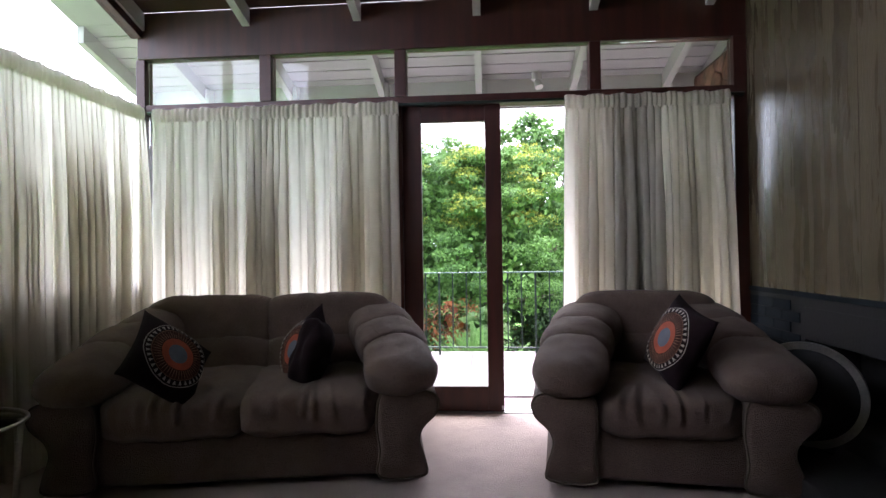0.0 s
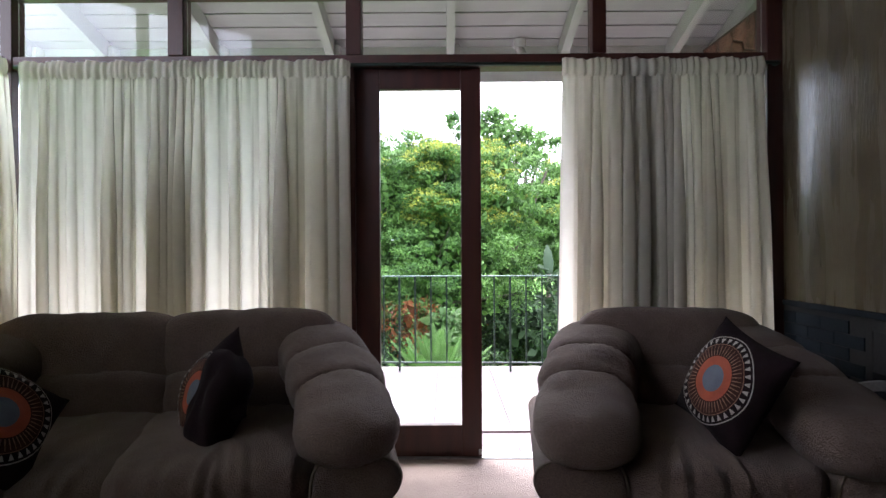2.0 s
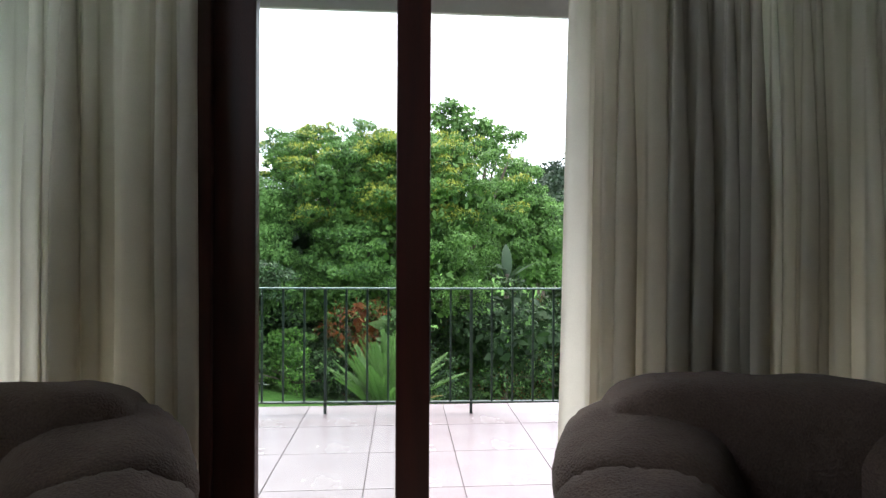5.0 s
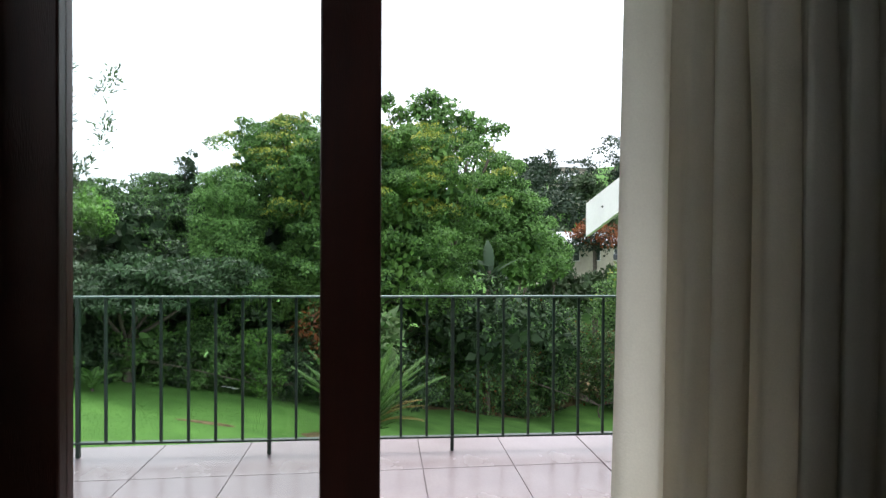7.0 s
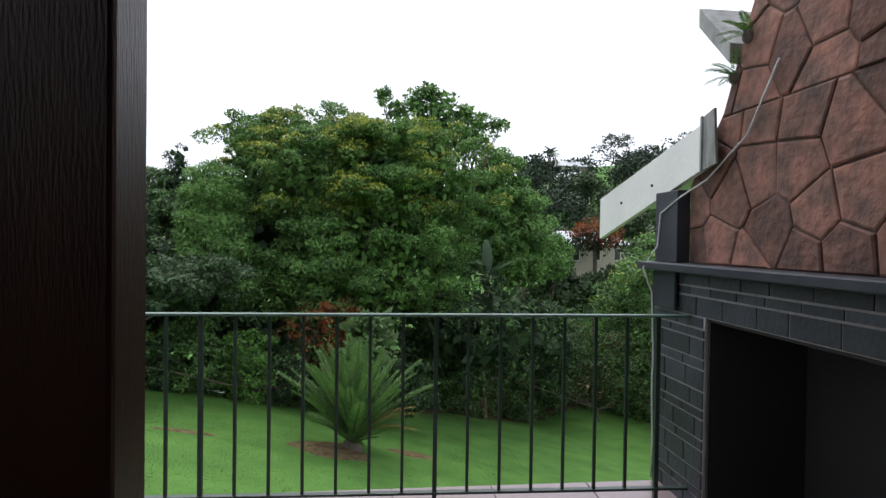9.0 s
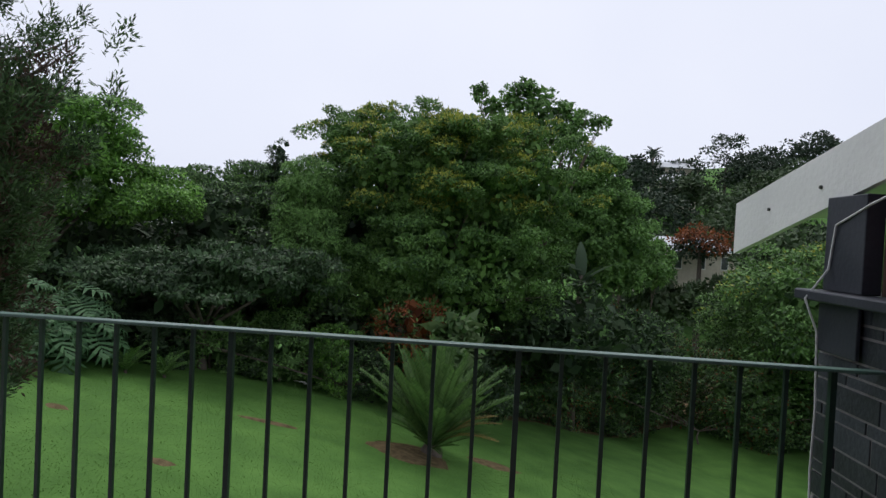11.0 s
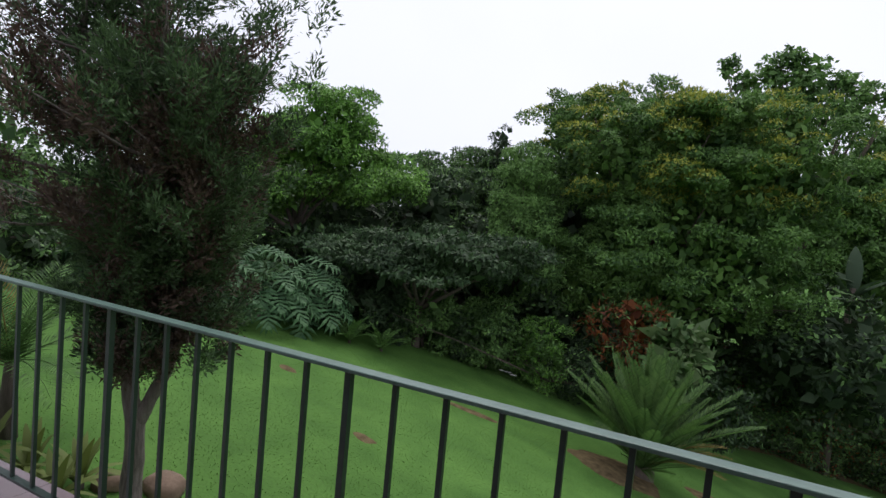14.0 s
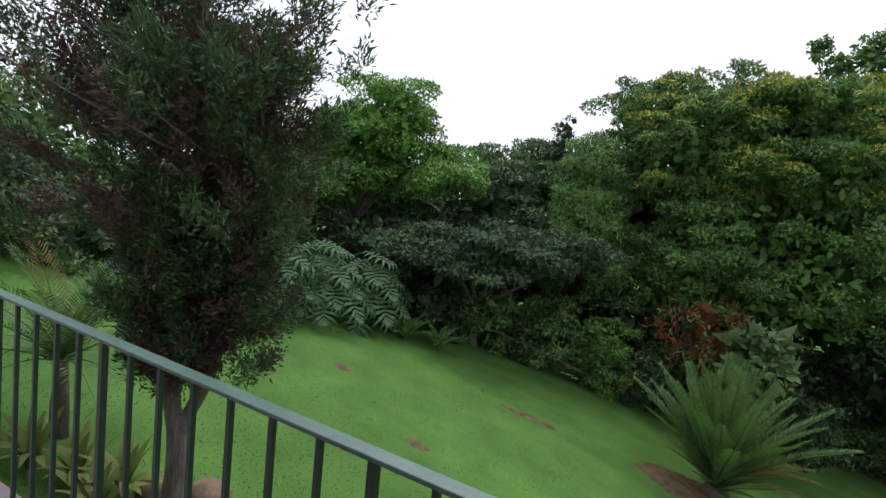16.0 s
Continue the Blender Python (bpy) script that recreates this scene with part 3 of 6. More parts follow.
M_JBARK = mat("flaking_red_brown_bark", (0.085, 0.068, 0.058), (0.21, 0.18, 0.16), 9, 0.9, 1.0, 40, stretch=(4, 4, 0.6))


def limbs(bm, base, lobes, r0, rnd, fork=0.45, extra=2):
    """A tapered trunk that divides towards the lobes."""
    base = Vector(base)
    top = Vector((sum(l[0] for l in lobes), sum(l[1] for l in lobes), sum(l[2] for l in lobes))) / len(lobes)
    mid = base.lerp(top, fork)
    mid.x, mid.y = base.x * 0.7 + mid.x * 0.3, base.y * 0.7 + mid.y * 0.3
    tube(bm, [base - Vector((0, 0, 0.25)), base, base.lerp(mid, 0.5) + Vector((rnd.uniform(-.08, .08), rnd.uniform(-.08, .08), 0)), mid],
         [r0 * 1.5, r0 * 1.15, r0 * 0.9, r0 * 0.75], 9)
    for l in lobes:
        for _ in range(extra):
            tip = Vector(l[:3]) + Vector((rnd.uniform(-.6, .6) * l[3], rnd.uniform(-.6, .6) * l[4], rnd.uniform(0, .8) * l[5]))
            m1 = mid.lerp(tip, 0.4) + Vector((rnd.uniform(-.15, .15) * l[3], rnd.uniform(-.15, .15) * l[4], 0.08 * l[5]))
            tube(bm, [mid - Vector((0, 0, 0.05)), m1, mid.lerp(tip, 0.75), tip], [r0 * 0.55, r0 * 0.36, r0 * 0.2, r0 * 0.06], 6)
            for _ in range(2):
                q = m1.lerp(tip, rnd.uniform(0.2, 0.7))
                e = q + Vector((rnd.uniform(-.5, .5) * l[3], rnd.uniform(-.5, .5) * l[4], rnd.uniform(-.1, .6) * l[5]))
                tube(bm, [q, q.lerp(e, 0.5) + Vector((0, 0, 0.06)), e], [r0 * 0.2, r0 * 0.13, r0 * 0.04], 5)


def tree(name, label, cat, lobes, mats, base=None, r0=0.16, clumps=220, per=70, rc=0.6, leaf=(0.16, 0.09), hollow=0.72,
         flat=1.0, low=-0.75, droop=0.2, group="", seed=1, six=False, fork=0.45, extra=2, bark=None, core=130, tiers=None):
    """mats: (material, share, label) for leaf kinds in the crown."""
    rnd = random.Random(seed)
    lobes = [(l if len(l) == 6 else (l[0], l[1], l[2], l[3], l[3] * 0.9, l[4])) for l in lobes]
    cx, cy = lobes[0][0], lobes[0][1]
    if base is None:
        cx = sum(l[0] for l in lobes) / len(lobes)
        cy = sum(l[1] for l in lobes) / len(lobes)
        base = (cx, cy, ground_z(cx, cy))
    t = thing(name, label, cat, group)
    t.location = base
    off = np.array(base)
    rel = [(l[0] - base[0], l[1] - base[1], l[2] - base[2], *l[3:]) for l in lobes]
    bm = bmesh.new()
    limbs(bm, (0, 0, 0), rel, r0, rnd, fork, extra)
    part("trunk", bm, bark or M_BARK, t, "branching bark-covered trunk", smooth=True)
    if tiers:
        P, N = crown_points(sprays(rel, *tiers, seed), clumps, per, rc, 0.35, flat, -0.15)
    else:
        P, N = crown_points(rel, clumps, per, rc, hollow, flat, low)
    pick = rng.random(len(P))
    a = 0.0
    for m, share, lab in mats:
        s = (pick >= a) & (pick < a + share)
        a += share
        if "flower" in lab:
            # blossom sits on the sunny upper side of the sprays, in drifts
            s = (N[:, 2] > 0.25) & (P[:, 2] > np.quantile(P[:, 2], 0.35)) & (np.sin(P[:, 0] * 2.3) + np.sin(P[:, 2] * 3.1 + P[:, 1]) > 0.1) & (pick > 1 - 3.5 * share)
        if not s.any():
            continue
        p, nn = P[s], N[s]
        if "flower" in lab:
            p = p + nn * 0.07
        way = unit(rng.normal(size=p.shape) * 0.7 + nn * 0.35 + np.array([0, 0, -droop]))
        face = unit(nn + rng.normal(size=p.shape) * 0.32 + np.array([0, 0, 0.6]))
        o = new("blossom" if "flower" in lab else "crown", leaf_mesh("crown", p, way, face, leaf[0], leaf[1], m, six=six))
        o.parent = t
        if lab:
            o["label"] = lab
        o["kind"] = "stuff"
    if core:
        area = sum(l[3] * l[5] for l in rel)
        p, nn = core_points(rel, int(core * area))
        s = leaf[0] * 2.6
        o = new("inner_crown", leaf_mesh("inner_crown", p, unit(rng.normal(size=p.shape)), unit(nn + rng.normal(size=p.shape) * 0.6), s, s * 0.6, mats[0][0]))
        o.parent = t
        o["kind"] = "stuff"
    return t

G_OLIVE = leafmat("olive_green_leaf", (0.025, 0.069, 0.015), (0.138, 0.265, 0.056))
G_YELLOW = leafmat("yellow_blossom", (0.188, 0.232, 0.033), (0.360, 0.375, 0.053))
G_MID = leafmat("mid_green_leaf", (0.031, 0.073, 0.020), (0.138, 0.260, 0.072))
G_LIGHT = leafmat("light_green_leaf", (0.042, 0.101, 0.024), (0.179, 0.335, 0.082))
G_BRIGHT = leafmat("bright_green_leaf", (0.043, 0.115, 0.017), (0.198, 0.410, 0.067))
G_DARK = leafmat("dark_green_leaf", (0.016, 0.036, 0.015), (0.045, 0.081, 0.031))
G_GREY = leafmat("grey_green_leaf", (0.018, 0.041, 0.015), (0.066, 0.128, 0.048))
G_JUN = leafmat("juniper_scale_foliage", (0.019, 0.040, 0.016), (0.090, 0.160, 0.058))
G_JDEAD = leafmat("brown_dead_juniper_foliage", (0.058, 0.038, 0.028), (0.115, 0.073, 0.052), trans=0.1)
G_RED = leafmat("red_croton_leaf", (0.087, 0.021, 0.010), (0.225, 0.074, 0.017))
G_FLAME = leafmat("orange_flame_blossom", (0.085, 0.035, 0.016), (0.230, 0.070, 0.018))
G_FROND = leafmat("cycad_leaflet", (0.034, 0.092, 0.022), (0.115, 0.205, 0.055))
G_DRY = leafmat("dry_yellowed_frond", (0.130, 0.104, 0.027), (0.244, 0.182, 0.052))
G_PALE = leafmat("pale_variegated_leaf", (0.070, 0.130, 0.045), (0.170, 0.240, 0.105))

tree("flowering_tree", "broad dense tree with olive leaves and yellow blossom", "tree",
     [(-1.8, 24, 3.4, 3.3, 2.7), (1.0, 24, 3.0, 3.5, 2.9), (-4.3, 25, 4.4, 1.7, 1.5), (-0.4, 24, 0.4, 4.2, 2.8), (-2.5, 22.5, -0.5, 1.5, 1.7), (-0.4, 24, 3.5, 3.0, 2.4)],
     [(G_OLIVE, 0.75, ""), (G_MID, 0.25, ""), (G_YELLOW, 0.22, "yellow flower sprays")], clumps=1700, per=190, rc=0.42, leaf=(0.125, 0.055), flat=0.7, r0=0.2, seed=2, tiers=(230, 0.95, 0.5), core=330)
tree("slender_tree", "tall open tree with round light leaves on bare twigs", "tree",
     [(2.2, 27, 7.75, 0.5, 0.45), (1.7, 27, 7.1, 0.55, 0.45), (3.0, 27, 7.2, 0.5, 0.35), (3.8, 27, 6.8, 0.6, 0.32), (4.6, 27, 6.5, 0.55, 0.28), (5.3, 27, 6.3, 0.45, 0.18), (0.3, 27, 7.4, 0.32, 0.28), (0.9, 27, 6.8, 0.5, 0.4), (2.6, 27, 6.4, 1.2, 0.7), (4.0, 27, 5.7, 1.3, 0.7), (2.0, 27, 5.4, 1.4, 1.0)],
     [(G_MID, 0.6, ""), (G_LIGHT, 0.4, "")], clumps=240, per=32, rc=0.30, leaf=(0.15, 0.12), r0=0.12, hollow=0.2, seed=3, extra=4)
tree("light_tree", "light green leafy tree behind the garden", "tree",
     [(5.77, 31.1, 3.62, 1.71, 2.32), (6.75, 29.9, 0.57, 1.95, 2.20), (4.31, 31.1, 1.42, 1.95, 2.68), (6.62, 30.5, 2.40, 1.71, 1.95)],
     [(G_LIGHT, 0.65, ""), (G_MID, 0.35, "")], clumps=420, per=140, rc=0.5, leaf=(0.17, 0.095), seed=4, tiers=(80, 0.95, 0.5), core=200)
tree("feathery_tree", "slim feathery light green tree", "tree",
     [(-5.3, 22, 2.2, 1.0, 1.5), (-4.9, 21.5, -0.1, 1.25, 1.6), (-5.1, 21.8, 1.0, 0.9, 1.2)],
     [(G_LIGHT, 0.8, ""), (G_MID, 0.2, "")], clumps=260, per=190, rc=0.4, leaf=(0.13, 0.045), droop=0.6, seed=5)
tree("bright_tree", "rounded tree with bright fresh green foliage", "tree",
     [(-11.3, 19, 3.3, 1.5, 1.4), (-12.8, 19, 2.2, 1.9, 1.7), (-10.5, 20, 1.9, 1.5, 1.0), (-14.6, 18, 1.4, 2.8, 1.3)],
     [(G_BRIGHT, 0.75, ""), (G_MID, 0.25, "")], clumps=330, per=270, rc=0.65, leaf=(0.13, 0.06), flat=0.65, seed=6, r0=0.14, tiers=(75, 0.85, 0.45), core=220)
tree("acacia_tree", "flat-topped dark acacia with spreading branches", "tree",
     [(-12.3, 28, 3.3, 1.9, 0.6), (-9.4, 28, 3.4, 1.7, 0.9), (-9.4, 26, 1.8, 2.4, 1.2), (-11.5, 27, 2.0, 2.2, 0.8), (-7.0, 27, 2.2, 1.6, 1.3)],
     [(G_MID, 0.5, ""), (G_DARK, 0.3, ""), (G_GREY, 0.2, "")], clumps=420, per=150, rc=0.5, leaf=(0.14, 0.06), flat=0.4, seed=7, tiers=(50, 1.0, 0.28))
tree("conifer", "small dark pointed conifer top", "tree", [(-8.1, 27, 4.2, 0.38, 1.1), (-8.1, 27, 2.6, 0.8, 1.2)],
     [(G_DARK, 1.0, "")], clumps=50, per=60, rc=0.25, leaf=(0.16, 0.05), seed=8, r0=0.08)
tree("spreading_tree", "low spreading dark tree with layered foliage", "tree",
     [(-8.5, 17, 0.0, 1.8, 0.5), (-6.0, 17.5, 0.1, 1.9, 0.8), (-7.2, 17.2, -0.3, 1.8, 0.5), (-5.0, 19, -0.2, 1.4, 0.7)],
     [(G_GREY, 0.6, ""), (G_DARK, 0.4, "")], clumps=360, per=150, rc=0.42, leaf=(0.14, 0.06), flat=0.4, seed=9, tiers=(34, 0.8, 0.3), droop=0.5, r0=0.12)
tree("garden_tree", "dense mixed green trees at the lawn's far corner", "tree",
     [(-15.7, 10.3, 2.0, 3.2, 1.2), (-15.5, 9.6, 0.4, 4.2, 1.2), (-12.4, 10.4, 0.2, 2.0, 0.9), (-13.4, 11.9, 0.3, 2.4, 1.2), (-17.5, 8.6, 1.2, 4.0, 2.2)],
     [(G_MID, 0.5, ""), (G_DARK, 0.3, ""), (G_LIGHT, 0.2, "")], clumps=620, per=120, rc=0.42, leaf=(0.14, 0.06), seed=10, tiers=(80, 0.9, 0.4))
# the wood behind the garden closes the gaps between the nearer trees
tree("hedge_tree", "dark dense woodland behind the garden", "tree",
     [(-16, 17, 0.0, 3.2, 1.8), (-11, 21, -0.8, 3.5, 1.6), (-6.5, 23, -0.8, 3.0, 2.0), (-1, 25.5, -1.8, 4.0, 2.2), (4.2, 24.5, -2.2, 2.6, 2.0), (-13, 14, -0.9, 1.6, 1.0), (-9.2, 17.5, -1.2, 2.0, 1.0), (-14.5, 24, -0.2, 4.0, 2.2), (-19, 20, 0.2, 4.0, 2.6), (-9.5, 28, 0.0, 3.6, 2.0), (7.5, 30, -3.6, 2.8, 2.2), (-4.6, 26, 1.2, 1.8, 2.2), (-7.4, 26, 0.8, 2.0, 1.6), (-4.9, 28, 1.4, 1.8, 1.9), (-9.4, 24, 0.9, 2.4, 1.7), (-12.5, 23, 0.8, 2.4, 1.6), (-4.2, 21.6, -2.3, 1.4, 1.1), (-2.4, 22.6, -2.6, 1.5, 1.2)],
     [(G_DARK, 0.75, ""), (G_MID, 0.25, "")], clumps=520, per=110, rc=0.65, leaf=(0.22, 0.1), seed=11, low=-1)
tree("right_tree", "leafy green tree below the terrace", "tree",
     [(15.98, 32.9, -2.89, 2.98, 4.02), (15.28, 27.6, -1.14, 3.15, 2.62), (18.08, 29.4, -2.72, 3.85, 3.85)],
     [(G_MID, 0.5, ""), (G_LIGHT, 0.35, ""), (G_DARK, 0.15, ""), (G_YELLOW, 0.04, "flower tufts")], clumps=520, per=150, rc=0.7, leaf=(0.20, 0.09), seed=12)
tree("small_tree", "small round light green tree", "tree", [(10.1, 34, 0.2, 1.0, 1.3)], [(G_LIGHT, 1.0, "")], clumps=50, per=70, rc=0.4, leaf=(0.2, 0.1), seed=13, r0=0.09)


def bush(name, label, lobes, mats, **k):
    k.setdefault("r0", 0.04)
    k.setdefault("low", -1)
    k.setdefault("rc", 0.28)
    return tree(name, label, "shrub", lobes, mats, **k)


bush("shrub", "loose light green garden shrub", [(-6.6, 18, -1.8, 0.85, 1.0)], [(G_MID, 0.6, ""), (G_LIGHT, 0.4, "")], clumps=70, per=60, leaf=(0.12, 0.055), seed=21, group="border shrubs")
bush("shrub", "upright light green garden shrub with bare stems", [(-5.0, 18.9, -2.1, 0.8, 1.0)], [(G_MID, 0.7, ""), (G_LIGHT, 0.3, "")], clumps=80, per=60, leaf=(0.12, 0.055), seed=22, group="border shrubs")
bush("clipped_shrub", "clipped bright green shrub", [(-3.5, 19.3, -2.0, 0.74, 0.55), (-3.5, 19.3, -2.8, 0.68, 0.7)], [(G_BRIGHT, 0.5, ""), (G_MID, 0.5, "")], clumps=110, per=70, rc=0.2, leaf=(0.09, 0.045), seed=23)
bush("croton", "croton shrub with red and orange leaves", [(-1.4, 20, -1.5, 1.15, 0.9), (-1.0, 20.3, -2.3, 1.0, 0.8)], [(G_RED, 0.42, "red and orange leaves"), (G_FLAME, 0.18, "orange leaves"), (G_MID, 0.40, "")], clumps=90, per=24, leaf=(0.20, 0.05), core=25, seed=24, extra=5)
bush("pale_shrub", "shrub with large pale green leaves", [(0.05, 19, -1.45, 0.55, 0.45), (0.0, 19, -2.1, 0.5, 0.6)], [(G_PALE, 0.5, "pale leaves"), (G_MID, 0.5, "")], clumps=36, per=22, leaf=(0.26, 0.12), seed=25, six=True)
bush("dark_shrub", "large dark fine-leaved shrub beside the lawn", [(2.41, 26.5, -3.62, 1.69, 2.31), (5.17, 29.2, -4.51, 2.38, 2.53), (3.72, 27.8, -5.03, 2.11, 2.11)], [(G_MID, 0.52, ""), (G_DARK, 0.38, ""), (G_RED, 0.10, "red young leaves")], clumps=420, per=110, rc=0.4, leaf=(0.13, 0.06), seed=26)
bush("dark_shrub", "dense dark shrub in the lower border", [(10.91, 33.7, -5.69, 2.98, 2.80), (6.98, 30.8, -4.10, 2.63, 2.92), (14.23, 30.2, -5.52, 2.98, 2.45)], [(G_MID, 0.55, ""), (G_DARK, 0.38, ""), (G_RED, 0.07, "red young leaves")], clumps=460, per=110, rc=0.45, leaf=(0.15, 0.065), seed=27)
bush("low_shrub", "low dark border planting under the trees", [(-2.3, 20, -2.9, 1.2, 0.9), (-5.8, 18.9, -2.2, 1.3, 0.7), (-8.0, 16.2, -1.5, 1.1, 0.6), (-1.0, 21, -3.1, 1.3, 0.9), (0.9, 19.6, -3.2, 1.0, 0.9)], [(G_DARK, 0.8, ""), (G_MID, 0.2, "")], clumps=240, per=65, leaf=(0.12, 0.05), seed=28)



# ---- seating ----
def puff(bm, c, h, e1=0.55, e2=0.55, rot=(0, 0, 0), wr=0.006, seed=0, nu=64, nv=28, pleats=(), pucker=0.0):
    """A stuffed pillow: a superellipsoid with soft wrinkles, front pleats and puckers at its stitched ends."""
    def sp(a, e):
        c0, s0 = math.cos(a), math.sin(a)
        r = (abs(c0) ** (2 / e) + abs(s0) ** (2 / e)) ** (-e / 2)
        return c0 * r, s0 * r
    m = Euler([radians(a) for a in rot]).to_matrix()
    rows = []
    for j in range(nv + 1):
        cv, sv = sp(-math.pi / 2 + math.pi * j / nv, e1)
        row = []
        for i in range(nu):
            cu, su = sp(2 * math.pi * i / nu, e2)
            p = Vector((cv * cu, cv * su, sv))
            q = Vector((p.x * h[0], p.y * h[1], p.z * h[2]))
            w = noise.noise((q.x * 6 + seed, q.y * 6, q.z * 6)) + 0.6 * noise.noise((q.x * 17, q.y * 9 + seed, q.z * 17))
            d = wr * w
            for k, (px, amp, lean) in enumerate(pleats):
                win = max(0.0, min(1.0, (-0.35 - p.y) / 0.35)) * max(0.0, min(1.0, (p.z + 0.15) / 0.5))
                g = (q.x - px - lean * (q.y + h[1])) / 0.016
                d += amp * win * (math.exp(-g * g) - 0.8 * math.exp(-(g - 1.6) ** 2))
            if pucker:
                g = math.atan2(p.x, p.z)
                win = max(0.0, (abs(p.y) - 0.45) / 0.55)
                d += pucker * win * (math.sin(g * 17 + seed) + 0.7 * math.sin(g * 29 + 2 * seed)) * (0.5 + noise.noise((g * 2, seed, p.y)))
            q += p.normalized() * d
            row.append(bm.verts.new(Vector(c) + m @ q))
            if j in (0, nv):
                break
        rows.append(row)
    for a, b in zip(rows, rows[1:]):
        for i in range(nu):
            k = (i + 1) % nu
            if len(a) == 1:
                bm.faces.new((a[0], b[k], b[i]))
            elif len(b) == 1:
                bm.faces.new((a[i], a[k], b[0]))
            else:
                bm.faces.new((a[i], a[k], b[k], b[i]))
    return bm


def extrude_profile(bm, prof, y0, y1, bulge=0.02):
    """A side panel: an outline in xz drawn from y0 back to y1, with a bulged rounded front."""
    cx = sum(p[0] for p in prof) / len(prof)
    cz = sum(p[1] for p in prof) / len(prof)
    loops = []
    for y, s in ((y0 - bulge, 0.80), (y0 - bulge * 0.7, 0.92), (y0, 0.985), (y0 + 0.02, 1.0), (y1, 1.0)):
        loops.append([bm.verts.new((cx + (x - cx) * s, y, cz + (z - cz) * s)) for x, z in prof])
    n = len(prof)
    for a, b in zip(loops, loops[1:]):
        for i in range(n):
            bm.faces.new((a[i], a[(i + 1) % n], b[(i + 1) % n], b[i]))
    bm.faces.new(loops[0][::-1])
    bm.faces.new(loops[-1])
    return loops[2]


def smooth_outline(pts, n=4):
    out = []
    k = len(pts)
    for i in range(k):
        p0, p1, p2, p3 = (pts[(i + d) % k] for d in (-1, 0, 1, 2))
        for s in range(n):
            t = s / n
            out.append(tuple(0.5 * (2 * p1[a] + (p2[a] - p0[a]) * t + (2 * p0[a] - 5 * p1[a] + 4 * p2[a] - p3[a]) * t * t
                                    + (3 * p1[a] - p0[a] - 3 * p2[a] + p3[a]) * t ** 3) for a in (0, 1)))
    return out


def arm_segment(X, s0, s1, seed, front=False):
    """One stuffed length of the arm, from s0 to s1 along its sweep from the front up to the back."""
    c = [Vector(v) for v in ((0.185, -0.02, 0.505), (0.185, 0.36, 0.535), (0.245, 0.60, 0.675), (0.35, 0.93, 0.688))]

    def at(s):
        r = 1 - s
        return c[0] * r ** 3 + c[1] * 3 * r * r * s + c[2] * 3 * r * s * s + c[3] * s ** 3
    nt, nu = 34, 72
    length = (at(s1) - at(s0)).length
    bm = bmesh.new()
    rows = []
    for i in range(nt + 1):
        t = 0.5 - 0.5 * math.cos(math.pi * i / nt)
        s = s0 + (s1 - s0) * t
        p = at(s)
        d = (at(s + 0.01) - at(s - 0.01)).normalized()
        side = d.cross(Vector((0, 0, 1))).normalized()
        up = side.cross(d)
        e = abs(2 * t - 1)
        swell = max(1 - e ** 3.2, 0.0) ** (1 / 2.6)
        k = max(swell, 0.02) if front and t < 0.5 else 0.76 + 0.24 * swell
        hw, hh = 0.198 + 0.01 * math.sin(seed), 0.104 + 0.056 * s
        near = min(t, 1 - t) * length
        row = []
        for j in range(nu):
            a = 2 * math.pi * j / nu
            ca, sa = math.cos(a), math.sin(a)
            r = (abs(ca) ** 2.3 + abs(sa) ** 2.3) ** (-1 / 2.3)
            g = 0.0075 * math.exp(-near / 0.045) * (0.35 * math.sin(9 * a + seed) + math.sin(31 * a + 2 * seed) * (0.45 + noise.noise((ca * 2, seed, sa * 2)))) * min(1, k * 1.5)
            g += 0.010 * noise.noise((ca * 1.5 + seed, sa * 1.5, s * 9)) + 0.003 * noise.noise((ca * 5 + seed, sa * 5, s * 30))
            row.append(p + side * ca * (hw * r * k + g) + up * sa * (hh * r * k + g))
        rows.append([bm.verts.new((X(q.x), q.y, q.z)) for q in row])
    for a, b in zip(rows, rows[1:]):
        for j in range(nu):
            bm.faces.new((a[j], a[(j + 1) % nu], b[(j + 1) % nu], b[j]))
    bm.faces.new(rows[0][::-1])
    bm.faces.new(rows[-1])
    return bm


